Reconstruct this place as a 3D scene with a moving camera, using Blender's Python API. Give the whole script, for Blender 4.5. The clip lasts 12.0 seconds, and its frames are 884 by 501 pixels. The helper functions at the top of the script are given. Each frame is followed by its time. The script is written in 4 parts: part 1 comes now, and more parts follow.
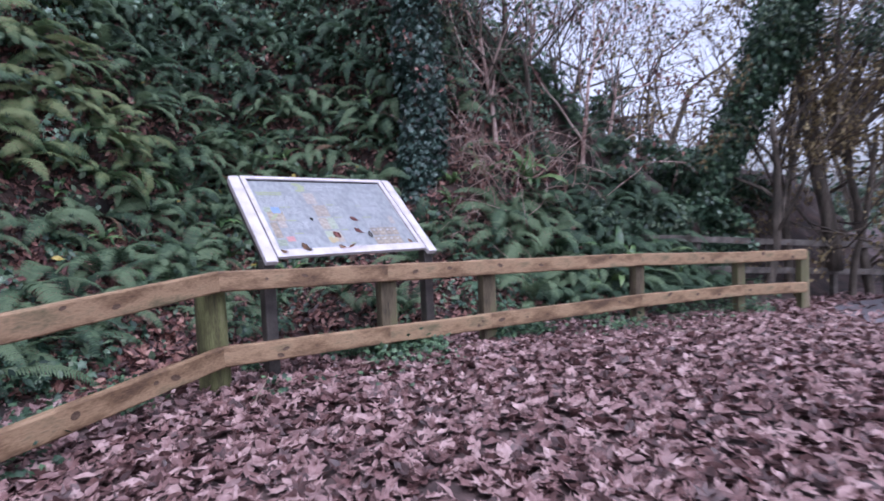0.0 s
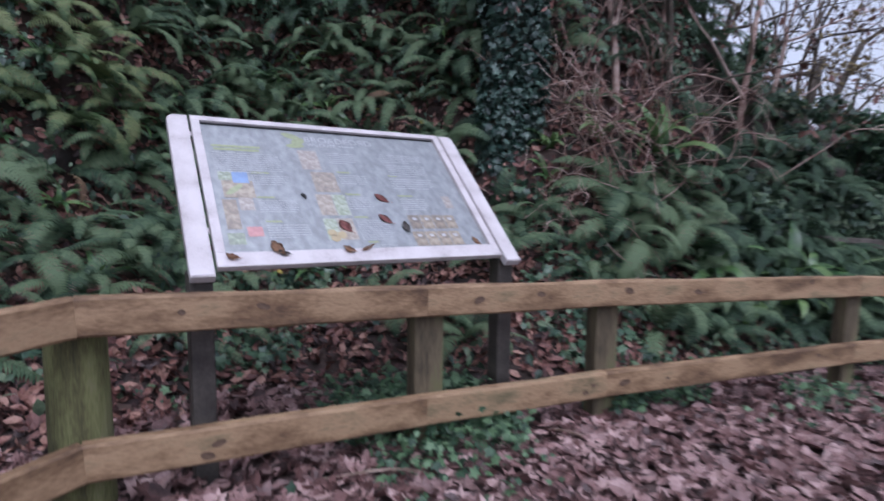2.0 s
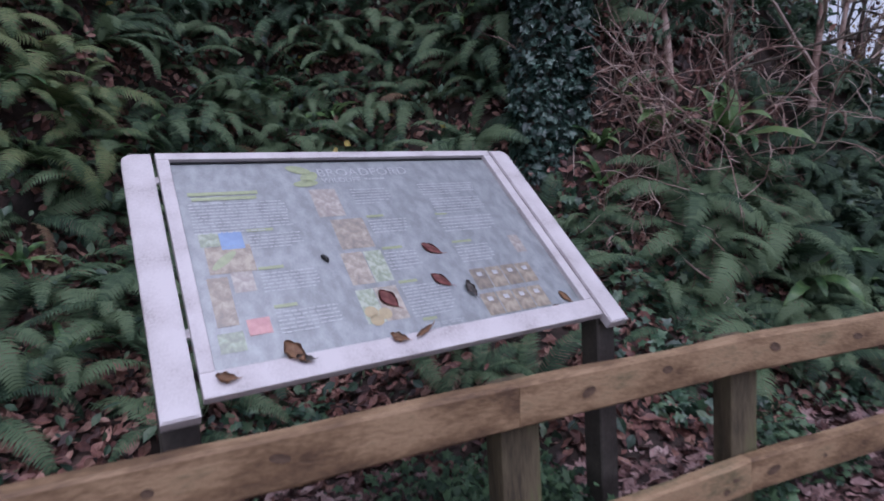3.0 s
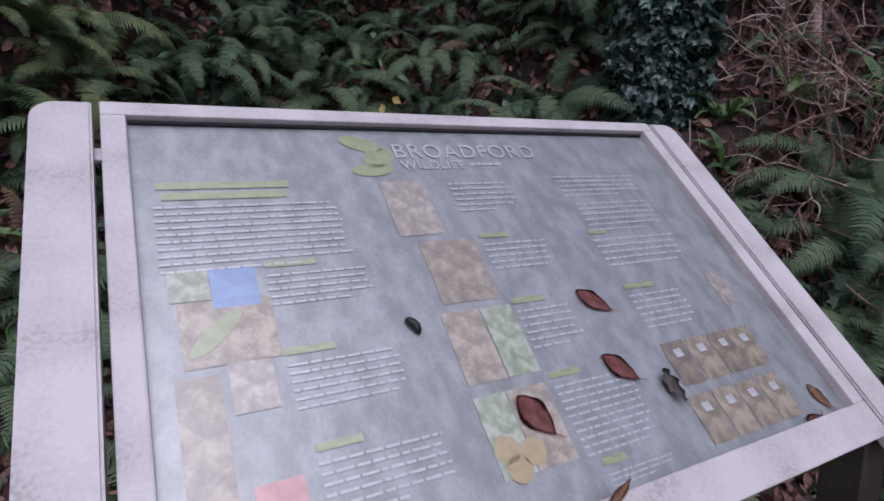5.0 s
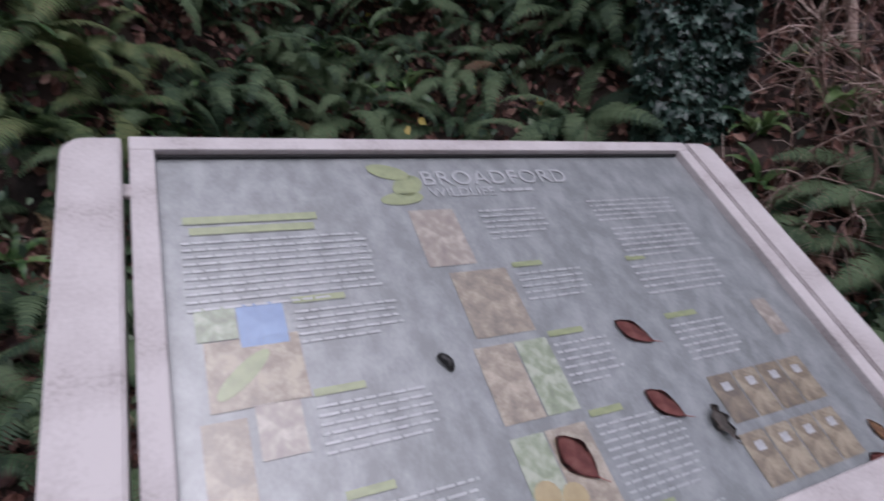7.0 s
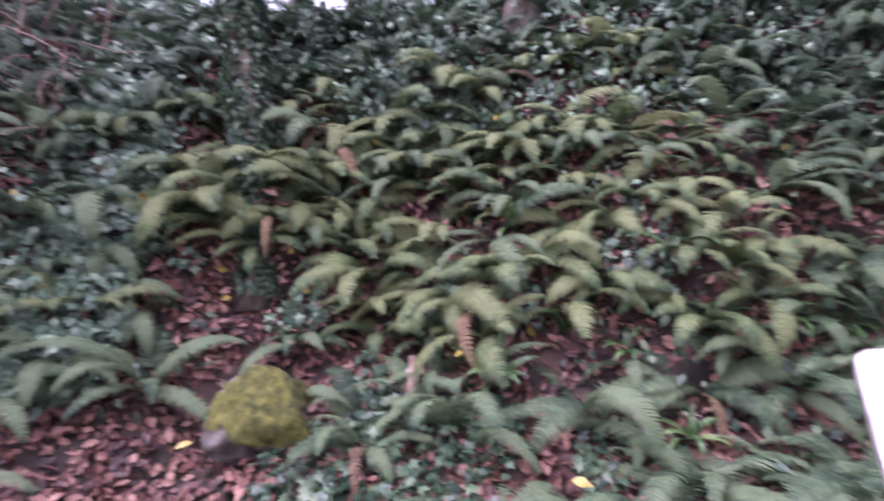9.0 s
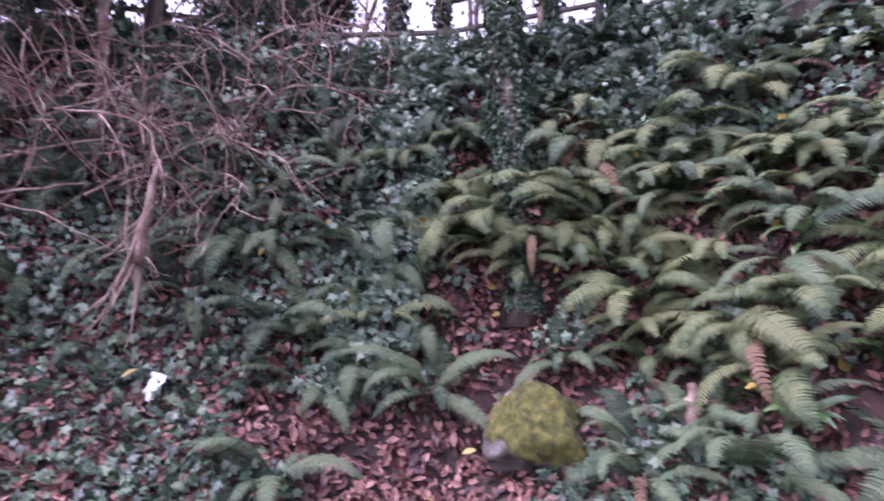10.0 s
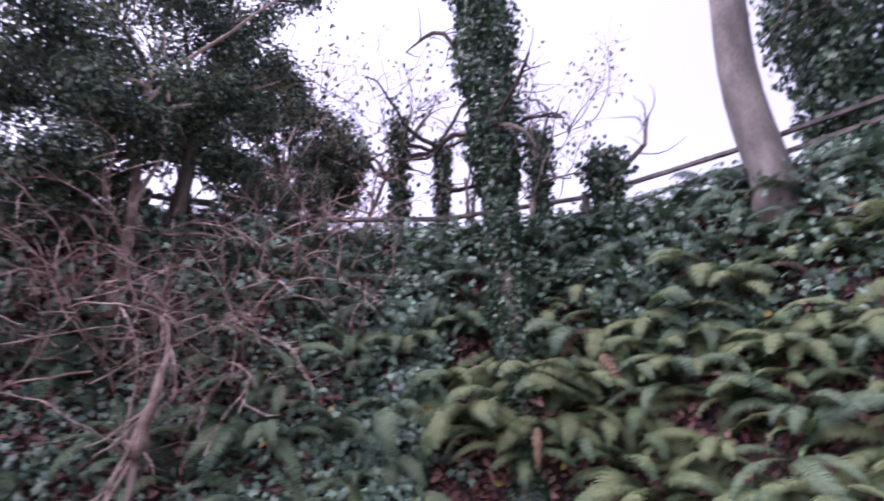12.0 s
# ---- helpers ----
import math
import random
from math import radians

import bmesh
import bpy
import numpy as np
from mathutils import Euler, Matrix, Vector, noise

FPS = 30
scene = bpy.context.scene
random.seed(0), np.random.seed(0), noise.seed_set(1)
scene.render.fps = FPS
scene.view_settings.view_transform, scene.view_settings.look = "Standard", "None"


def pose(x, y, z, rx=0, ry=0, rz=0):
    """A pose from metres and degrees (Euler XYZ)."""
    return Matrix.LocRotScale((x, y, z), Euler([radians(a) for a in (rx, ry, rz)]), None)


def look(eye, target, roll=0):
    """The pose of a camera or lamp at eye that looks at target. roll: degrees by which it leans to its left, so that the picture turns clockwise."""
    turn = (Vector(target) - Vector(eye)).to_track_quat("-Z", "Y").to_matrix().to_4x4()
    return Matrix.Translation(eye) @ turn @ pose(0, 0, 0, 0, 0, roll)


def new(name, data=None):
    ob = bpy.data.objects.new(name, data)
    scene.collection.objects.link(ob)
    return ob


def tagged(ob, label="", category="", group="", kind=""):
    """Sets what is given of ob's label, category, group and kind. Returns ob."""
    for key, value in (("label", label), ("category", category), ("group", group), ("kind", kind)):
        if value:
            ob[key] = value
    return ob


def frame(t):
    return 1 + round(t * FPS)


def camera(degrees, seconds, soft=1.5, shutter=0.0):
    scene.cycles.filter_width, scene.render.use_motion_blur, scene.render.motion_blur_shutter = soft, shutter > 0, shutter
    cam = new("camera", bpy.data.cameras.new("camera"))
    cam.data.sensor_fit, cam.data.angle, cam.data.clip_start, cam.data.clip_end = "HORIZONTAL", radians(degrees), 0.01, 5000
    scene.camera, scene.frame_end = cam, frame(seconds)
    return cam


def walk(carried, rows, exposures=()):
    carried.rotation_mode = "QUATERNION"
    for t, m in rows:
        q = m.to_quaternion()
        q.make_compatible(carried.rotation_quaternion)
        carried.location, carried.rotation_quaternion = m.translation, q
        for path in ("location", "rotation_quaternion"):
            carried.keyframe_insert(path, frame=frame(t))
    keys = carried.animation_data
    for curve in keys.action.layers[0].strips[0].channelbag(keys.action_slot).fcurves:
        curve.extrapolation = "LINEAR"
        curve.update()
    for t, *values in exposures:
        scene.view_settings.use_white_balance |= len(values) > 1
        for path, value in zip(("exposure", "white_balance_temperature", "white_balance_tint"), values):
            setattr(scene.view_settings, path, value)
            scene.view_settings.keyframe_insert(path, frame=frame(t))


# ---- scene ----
cam = camera(76.1, 12.0, soft=1.7, shutter=0.45)
PATH = [
    (0, (-0.371, 0.083, 1.241), (-0.67, 2.057, 1.14), -2.5),
    (0.5, (-0.326, 0.728, 1.198), (-0.785, 2.669, 1.054), -2.6),
    (1, (-0.425, 1.345, 1.268), (-0.966, 3.259, 1.05), -1.3),
    (1.5, (-0.542, 1.929, 1.3), (-0.912, 3.877, 1.041), 0.1),
    (2, (-0.756, 2.491, 1.345), (-1.344, 4.391, 1.142), 0.5),
    (2.5, (-1.044, 2.955, 1.46), (-1.754, 4.811, 1.229), -2.3),
    (3, (-1.308, 3.326, 1.559), (-1.921, 5.218, 1.339), -3.6),
    (3.5, (-1.489, 3.664, 1.61), (-2.257, 5.496, 1.381), -2.3),
    (5.5, (-2.015, 4.273, 1.672), (-2.68, 6.124, 1.308), -0.1),
    (6, (-1.987, 4.253, 1.689), (-2.705, 6.089, 1.354), -0.8),
    (6.5, (-1.98, 4.297, 1.676), (-2.608, 6.162, 1.32), -0.4),
    (8.3, (-2.048, 3.992, 1.713), (-3.692, 5.108, 1.938), -2.4),
    (8.5, (-2.049, 3.925, 1.722), (-3.798, 4.861, 1.977), -1.6),
    (9, (-2.032, 3.817, 1.756), (-3.947, 4.252, 2.135), -1.1),
    (9.5, (-2.011, 3.675, 1.796), (-3.971, 3.672, 2.195), 1.7),
    (10, (-1.987, 3.501, 1.852), (-3.918, 3.148, 2.239), 2.8),
    (10.5, (-1.946, 3.426, 1.879), (-3.824, 2.931, 2.355), 3.4),
    (11, (-1.879, 3.371, 1.929), (-3.665, 2.782, 2.609), 3.9),
    (11.5, (-1.713, 3.269, 2.052), (-3.463, 2.733, 2.858), 2.4),
    (12, (-1.722, 3.374, 2.093), (-3.48, 3.066, 2.996), 3.4),
]
EXPOSURES = [(0.0, 0.90, 5350, 26), (1.5, 0.78, 5400, 24), (2.1, 0.40, 5450, 21), (3.5, 0.10, 5450, 27), (6.5, -0.12, 6000, 22), (8.3, 0.98, 5900, 32), (9.0, 1.95, 5800, 50), (10.0, 1.90, 5650, 56), (11.0, 1.84, 5650, 54), (12.0, 1.48, 5700, 45)]
walk(cam, [(t, look(eye, target, roll)) for t, eye, target, roll in PATH], EXPOSURES)

# ---- light: an overcast winter sky ----
world = bpy.data.worlds.new("overcast_sky")
scene.world = world
world.use_nodes = True
wn = world.node_tree
sky = wn.nodes.new("ShaderNodeTexSky")
sky.sky_type, sky.sun_disc = "NISHITA", False
sky.sun_elevation, sky.sun_rotation = radians(62), radians(150)
sky.air_density, sky.dust_density, sky.ozone_density = 1.0, 4.0, 1.0
cloud = wn.nodes.new("ShaderNodeHueSaturation")
cloud.inputs["Saturation"].default_value = 0.22
wn.links.new(sky.outputs[0], cloud.inputs["Color"])
wn.links.new(cloud.outputs[0], wn.nodes["Background"].inputs[0])
wn.nodes["Background"].inputs[1].default_value = 0.15
sun = new("sun", bpy.data.lights.new("sun", "SUN"))
sun.data.energy, sun.data.angle, sun.data.color = 0.5, radians(60), (1.0, 0.97, 0.95)
sun.matrix_world = look((0, 0, 0), (-math.sin(radians(150)) * math.cos(radians(62)), -math.cos(radians(150)) * math.cos(radians(62)), -math.sin(radians(62))))


# ---- materials ----
def material(name, colors, scale=8.0, rough=0.7, bump=0.3, island=0.0, objvar=0.0, fine=60.0, metal=0.0, spec=0.5, stretch=(1, 1, 1), stops=None, thin=0.0):
    """Noise at two scales through a colour ramp; optional variation per island or per object."""
    m = bpy.data.materials.new(name)
    m.use_nodes = True
    t = m.node_tree
    b = t.nodes["Principled BSDF"]
    tc, mp = t.nodes.new("ShaderNodeTexCoord"), t.nodes.new("ShaderNodeMapping")
    mp.inputs["Scale"].default_value = stretch
    t.links.new(tc.outputs["Object"], mp.inputs[0])
    n1, n2 = t.nodes.new("ShaderNodeTexNoise"), t.nodes.new("ShaderNodeTexNoise")
    n1.inputs["Scale"].default_value, n1.inputs["Detail"].default_value = scale, 6
    n2.inputs["Scale"].default_value, n2.inputs["Detail"].default_value = fine, 4
    t.links.new(mp.outputs[0], n1.inputs[0]), t.links.new(mp.outputs[0], n2.inputs[0])
    mix = t.nodes.new("ShaderNodeMath")
    mix.operation = "MULTIPLY_ADD"
    mix.inputs[1].default_value = 0.35
    t.links.new(n2.outputs[0], mix.inputs[0]), t.links.new(n1.outputs[0], mix.inputs[2])
    value = mix.outputs[0]
    sub = t.nodes.new("ShaderNodeMath")
    sub.operation = "SUBTRACT"
    sub.inputs[1].default_value = 0.175
    t.links.new(value, sub.inputs[0])
    value = sub.outputs[0]
    for amount, kind, socket in ((island, "ShaderNodeNewGeometry", "Random Per Island"), (objvar, "ShaderNodeObjectInfo", "Random")):
        if amount:
            g, a, o = t.nodes.new(kind), t.nodes.new("ShaderNodeMath"), t.nodes.new("ShaderNodeMath")
            a.operation, o.operation = "MULTIPLY_ADD", "ADD"
            a.inputs[1].default_value, a.inputs[2].default_value = amount, -amount / 2
            t.links.new(g.outputs[socket], a.inputs[0]), t.links.new(a.outputs[0], o.inputs[0]), t.links.new(value, o.inputs[1])
            value = o.outputs[0]
    ramp = t.nodes.new("ShaderNodeValToRGB")
    e = ramp.color_ramp.elements
    places = stops or [0.3 + 0.4 * i / max(1, len(colors) - 1) for i in range(len(colors))]
    while len(e) < len(colors):
        e.new(0.5)
    for el, c, p in zip(e, colors, places):
        el.position, el.color = p, (*c, 1)
    t.links.new(value, ramp.inputs[0]), t.links.new(ramp.outputs[0], b.inputs["Base Color"])
    b.inputs["Roughness"].default_value, b.inputs["Metallic"].default_value = rough, metal
    b.inputs["Specular IOR Level"].default_value = spec
    if thin:
        leaf, blend = t.nodes.new("ShaderNodeBsdfTranslucent"), t.nodes.new("ShaderNodeMixShader")
        blend.inputs[0].default_value = thin
        t.links.new(ramp.outputs[0], leaf.inputs["Color"])
        t.links.new(b.outputs[0], blend.inputs[1]), t.links.new(leaf.outputs[0], blend.inputs[2])
        t.links.new(blend.outputs[0], t.nodes["Material Output"].inputs["Surface"])
    if bump:
        bp = t.nodes.new("ShaderNodeBump")
        bp.inputs["Strength"].default_value, bp.inputs["Distance"].default_value = bump, 0.02
        t.links.new(mix.outputs[0], bp.inputs["Height"]), t.links.new(bp.outputs[0], b.inputs["Normal"])
    return m


SOIL = material("leaf_mould_soil", [(0.012, 0.009, 0.007), (0.035, 0.022, 0.017), (0.075, 0.045, 0.035)], 3.0, 0.9, 0.9, fine=40)
GROUND = material("trodden_leaf_mud", [(0.03, 0.02, 0.018), (0.08, 0.05, 0.045), (0.14, 0.095, 0.085)], 2.0, 0.75, 0.8, fine=30)
LITTER = material("fallen_leaf", [(0.045, 0.022, 0.020), (0.125, 0.062, 0.056), (0.23, 0.135, 0.125), (0.38, 0.26, 0.24)], 14, 0.5, 0.2, island=0.9, stops=[0.1, 0.35, 0.65, 0.95])
BANKLITTER = material("bank_leaf", [(0.024, 0.011, 0.010), (0.092, 0.036, 0.030), (0.185, 0.082, 0.062), (0.33, 0.19, 0.145)], 14, 0.6, 0.2, island=0.9, stops=[0.1, 0.35, 0.7, 0.95])
FERN = material("fern_green", [(0.031, 0.058, 0.034), (0.072, 0.120, 0.065), (0.137, 0.195, 0.104)], 2.5, 0.65, 0.1, island=0.25, objvar=0.5, spec=0.3, thin=0.3)
FERNLIGHT = material("fern_yellow_green", [(0.048, 0.084, 0.038), (0.100, 0.152, 0.066), (0.180, 0.218, 0.096)], 2.5, 0.65, 0.1, island=0.2, objvar=0.4, spec=0.3, thin=0.3)
FERNDEAD = material("fern_dead", [(0.055, 0.030, 0.018), (0.13, 0.080, 0.042), (0.21, 0.145, 0.078)], 5, 0.8, 0.2, objvar=0.4)
STRAP = material("hartstongue_leaf", [(0.035, 0.08, 0.03), (0.08, 0.16, 0.05), (0.16, 0.24, 0.09)], 6, 0.35, 0.1, objvar=0.5, thin=0.25)
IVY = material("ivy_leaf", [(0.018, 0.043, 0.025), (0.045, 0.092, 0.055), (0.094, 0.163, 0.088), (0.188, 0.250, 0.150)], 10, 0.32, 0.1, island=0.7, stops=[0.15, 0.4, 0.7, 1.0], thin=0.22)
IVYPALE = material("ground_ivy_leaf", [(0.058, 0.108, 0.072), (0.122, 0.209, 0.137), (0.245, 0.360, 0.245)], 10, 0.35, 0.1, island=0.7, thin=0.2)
EVERGREEN = material("evergreen_leaf", [(0.026, 0.052, 0.035), (0.067, 0.113, 0.070), (0.145, 0.196, 0.116)], 3, 0.45, 0.1, island=0.7, thin=0.3)
TWIGLEAF = material("withered_leaf", [(0.10, 0.07, 0.04), (0.20, 0.15, 0.07), (0.30, 0.24, 0.12)], 4, 0.7, 0.1, island=0.7, thin=0.35)
NETTLE = material("nettle_leaf", [(0.026, 0.058, 0.031), (0.060, 0.120, 0.060), (0.120, 0.204, 0.102)], 10, 0.5, 0.1, island=0.7, thin=0.25)
BARK = material("bark", [(0.034, 0.028, 0.021), (0.086, 0.069, 0.052), (0.161, 0.132, 0.103)], 7, 0.85, 0.9, fine=45, stretch=(1, 1, 0.25))
SMOOTHBARK = material("smooth_bark", [(0.058, 0.052, 0.042), (0.124, 0.107, 0.088), (0.208, 0.182, 0.150)], 4, 0.8, 0.5, fine=40, stretch=(1, 1, 0.4))
TWIG = material("twig_bark", [(0.069, 0.046, 0.034), (0.184, 0.127, 0.098), (0.368, 0.287, 0.230)], 6, 0.8, 0.2, island=0.8)
BRAMBLE = material("bramble_cane", [(0.11, 0.055, 0.045), (0.25, 0.155, 0.125), (0.46, 0.35, 0.30)], 6, 0.7, 0.2, island=0.8)
MOSS = material("moss", [(0.026, 0.032, 0.008), (0.078, 0.082, 0.016), (0.150, 0.145, 0.030)], 14, 0.95, 1.0, fine=90)
ROCK = material("rock", [(0.04, 0.035, 0.03), (0.11, 0.10, 0.085), (0.22, 0.20, 0.18)], 8, 0.85, 0.9)
RAIL = material("rail_timber", [(0.080, 0.044, 0.023), (0.190, 0.115, 0.059), (0.330, 0.218, 0.122), (0.135, 0.108, 0.055)], 6, 0.7, 0.5, objvar=0.15, fine=60, stretch=(0.5, 1.5, 1.5), stops=[0.27, 0.44, 0.60, 0.80])
POST = material("post_timber", [(0.05, 0.038, 0.022), (0.12, 0.095, 0.055), (0.115, 0.115, 0.05), (0.20, 0.16, 0.10)], 5, 0.8, 0.6, objvar=0.2, fine=50, stretch=(2, 2, 0.3), stops=[0.25, 0.42, 0.55, 0.75])
MOSSPOST = material("mossy_post_timber", [(0.035, 0.030, 0.016), (0.085, 0.082, 0.032), (0.150, 0.155, 0.060), (0.19, 0.17, 0.10)], 4, 0.9, 0.7, fine=60, stretch=(2, 2, 0.35), stops=[0.28, 0.42, 0.56, 0.75])
TRUNKIVY = material("trunk_ivy_leaf", [(0.012, 0.030, 0.023), (0.034, 0.068, 0.053), (0.082, 0.138, 0.108), (0.17, 0.24, 0.20)], 10, 0.28, 0.1, island=0.75, stops=[0.2, 0.45, 0.72, 1.0], thin=0.15)
TARMAC = material("worn_tarmac", [(0.06, 0.056, 0.060), (0.115, 0.105, 0.115), (0.19, 0.175, 0.19)], 1.6, 0.55, 0.5, fine=90)
KNOT = material("knot", [(0.06, 0.034, 0.020), (0.13, 0.080, 0.050)], 20, 0.7, 0.4)
OLDRAIL = material("weathered_rail", [(0.05, 0.042, 0.035), (0.11, 0.095, 0.08), (0.18, 0.16, 0.14)], 5, 0.85, 0.5, objvar=0.2)
SIGNPOST = material("dark_post", [(0.025, 0.02, 0.017), (0.05, 0.042, 0.036), (0.085, 0.075, 0.06)], 6, 0.6, 0.3)
WHITE = material("white_powder_coat", [(0.28, 0.235, 0.225), (0.47, 0.43, 0.43), (0.56, 0.52, 0.52)], 6, 0.45, 0.05, fine=130, stops=[0.26, 0.42, 0.6])
BLACKGAP = material("dark_gasket", [(0.008, 0.008, 0.008), (0.02, 0.02, 0.02)], 9, 0.6, 0)
BOARD = material("printed_board", [(0.138, 0.153, 0.153), (0.195, 0.212, 0.216), (0.275, 0.292, 0.297)], 26, 0.30, 0.04, fine=170, stretch=(1.0, 0.6, 1.0), stops=[0.34, 0.5, 0.70], spec=1.0)
PRINTWHITE = material("print_white", [(0.336, 0.348, 0.360), (0.456, 0.468, 0.480)], 40, 0.3, 0)
PRINTGREEN = material("print_lime", [(0.18, 0.22, 0.08), (0.28, 0.32, 0.13)], 40, 0.3, 0)
PRINTBLUE = material("print_blue", [(0.08, 0.17, 0.36), (0.16, 0.28, 0.50)], 10, 0.28, 0)
PRINTSAND = material("print_sand", [(0.13, 0.105, 0.075), (0.25, 0.20, 0.14), (0.42, 0.36, 0.28)], 30, 0.28, 0, objvar=0.2, fine=150, stops=[0.30, 0.5, 0.70])
PRINTTAN = material("print_tan", [(0.075, 0.053, 0.030), (0.18, 0.132, 0.075), (0.35, 0.29, 0.195)], 24, 0.28, 0, objvar=0.2, fine=120, stops=[0.30, 0.5, 0.70])
PRINTFOLIAGE = material("print_foliage", [(0.11, 0.14, 0.08), (0.20, 0.25, 0.14), (0.38, 0.42, 0.32)], 34, 0.28, 0, objvar=0.2, stops=[0.30, 0.5, 0.70])
PRINTPINK = material("print_pink", [(0.19, 0.15, 0.125), (0.28, 0.235, 0.19), (0.44, 0.40, 0.34)], 34, 0.28, 0, stops=[0.30, 0.5, 0.70])
PRINTRED = material("print_red", [(0.35, 0.10, 0.10), (0.48, 0.20, 0.18)], 26, 0.28, 0)
PRINTYELLOW = material("print_yellow", [(0.28, 0.20, 0.07), (0.40, 0.31, 0.13)], 26, 0.28, 0)
for m in (BOARD, PRINTWHITE, PRINTGREEN, PRINTBLUE, PRINTSAND, PRINTTAN, PRINTFOLIAGE, PRINTPINK, PRINTRED, PRINTYELLOW):
    m.node_tree.nodes["Principled BSDF"].inputs["Coat Weight"].default_value = 1.0
    m.node_tree.nodes["Principled BSDF"].inputs["Coat Roughness"].default_value = 0.42
    m.node_tree.nodes["Principled BSDF"].inputs["Coat IOR"].default_value = 1.8
    m.node_tree.nodes["Principled BSDF"].inputs["Specular IOR Level"].default_value = 1.0
REDLEAF = material("red_brown_leaf", [(0.16, 0.050, 0.044), (0.26, 0.088, 0.076), (0.36, 0.15, 0.13)], 25, 0.6, 0.2)
YELLOWLEAF = material("yellow_leaf", [(0.22, 0.17, 0.03), (0.38, 0.30, 0.06), (0.50, 0.40, 0.14)], 20, 0.5, 0.2, island=0.6, thin=0.2)
TANLEAF = material("tan_leaf", [(0.22, 0.11, 0.06), (0.42, 0.25, 0.14)], 25, 0.6, 0.4)
GREYLEAF = material("grey_leaf", [(0.10, 0.09, 0.08), (0.22, 0.19, 0.17)], 25, 0.6, 0.4)
SLUG = material("slug_skin", [(0.006, 0.006, 0.006), (0.02, 0.019, 0.018)], 60, 0.3, 0.4)
PAPER = material("white_wrapper", [(0.72, 0.74, 0.80), (0.85, 0.86, 0.92)], 12, 0.5, 0.3)


# ---- mesh helpers ----
def mesh_from(name, verts, faces, mat, smooth=False):
    me = bpy.data.meshes.new(name)
    me.from_pydata([tuple(v) for v in verts], [], faces)
    me.materials.append(mat)
    if smooth:
        me.polygons.foreach_set("use_smooth", [True] * len(me.polygons))
    me.update()
    return me


def child(name, me, parent, m=None, label=""):
    ob = new(name, me)
    ob.parent = parent
    if m is not None:
        ob.matrix_basis = m
    if label:
        tagged(ob, label)
    return ob


def thing(name, place, label, category, group="", turn=0.0):
    ob = new(name)
    ob.matrix_basis = pose(*place, 0, 0, turn)
    ob.empty_display_size = 0.1
    return tagged(ob, label, category, group)


def part(name, bm, mat, parent, label="", m=None, smooth=False):
    me = bpy.data.meshes.new(name)
    bm.to_mesh(me)
    bm.free()
    me.materials.append(mat)
    if smooth:
        me.polygons.foreach_set("use_smooth", [True] * len(me.polygons))
    return child(name, me, parent, m, label)


def box_bm(sx, sy, sz, bevel=0.0, segments=2, centre=(0, 0, 0)):
    bm = bmesh.new()
    bmesh.ops.create_cube(bm, size=1.0, matrix=Matrix.Translation(centre) @ Matrix.Diagonal((sx, sy, sz, 1)))
    if bevel:
        bmesh.ops.bevel(bm, geom=bm.edges[:], offset=bevel, segments=segments, affect="EDGES", profile=0.6)
    return bm


def scatter(base_v, base_f, mats):
    """Joins many copies of a small shape: mats is an array (n, 3, 4)."""
    base_v, mats = np.asarray(base_v, float), np.asarray(mats, float)
    n, k = len(mats), len(base_v)
    v = np.einsum("nij,kj->nki", mats[:, :, :3], base_v) + mats[:, None, :, 3]
    faces = [[i + o for i in f] for o in range(0, n * k, k) for f in base_f]
    return v.reshape(-1, 3), faces


def frames(p, normals, sizes, rng, wobble=0.6, hang=None):
    """Rows (n, 3, 4) that lay a shape flat on the given normals with a random turn."""
    n = len(p)
    z = normals + rng.normal(0, wobble, (n, 3))
    z /= np.linalg.norm(z, axis=1)[:, None]
    a = rng.normal(0, 1, (n, 3)) if hang is None else np.asarray(hang) + rng.normal(0, 0.5, (n, 3))
    y = a - z * (a * z).sum(1)[:, None]
    y /= np.linalg.norm(y, axis=1)[:, None]
    x = np.cross(y, z)
    out = np.zeros((n, 3, 4))
    s = np.asarray(sizes).reshape(-1, 1)
    out[:, :, 0], out[:, :, 1], out[:, :, 2], out[:, :, 3] = x * s, y * s, z * s, p
    return out


def tube(points, radii, sides=5):
    """A tapered tube along points; returns verts and faces."""
    pts = np.asarray(points, float)
    d = np.gradient(pts, axis=0)
    d /= np.linalg.norm(d, axis=1)[:, None] + 1e-9
    ref = np.array([0.31, 0.17, 0.93]) if abs(d[0] @ np.array([0.31, 0.17, 0.93])) < 0.9 else np.array([1.0, 0, 0])
    a = np.cross(d, ref)
    a /= np.linalg.norm(a, axis=1)[:, None] + 1e-9
    b = np.cross(d, a)
    ang = np.arange(sides) * 2 * np.pi / sides
    r = np.asarray(radii, float)
    v = pts[:, None] + r[:, None, None] * (np.cos(ang)[None, :, None] * a[:, None] + np.sin(ang)[None, :, None] * b[:, None])
    f = [[i * sides + j, i * sides + (j + 1) % sides, (i + 1) * sides + (j + 1) % sides, (i + 1) * sides + j] for i in range(len(pts) - 1) for j in range(sides)]
    f.append([(len(pts) - 1) * sides + j for j in range(sides)])
    f.append([j for j in reversed(range(sides))])
    return v.reshape(-1, 3), f


def merge(pieces):
    vs, fs, o = [], [], 0
    for v, f in pieces:
        vs.append(v)
        fs += [[i + o for i in q] for q in f]
        o += len(v)
    return np.concatenate(vs), fs


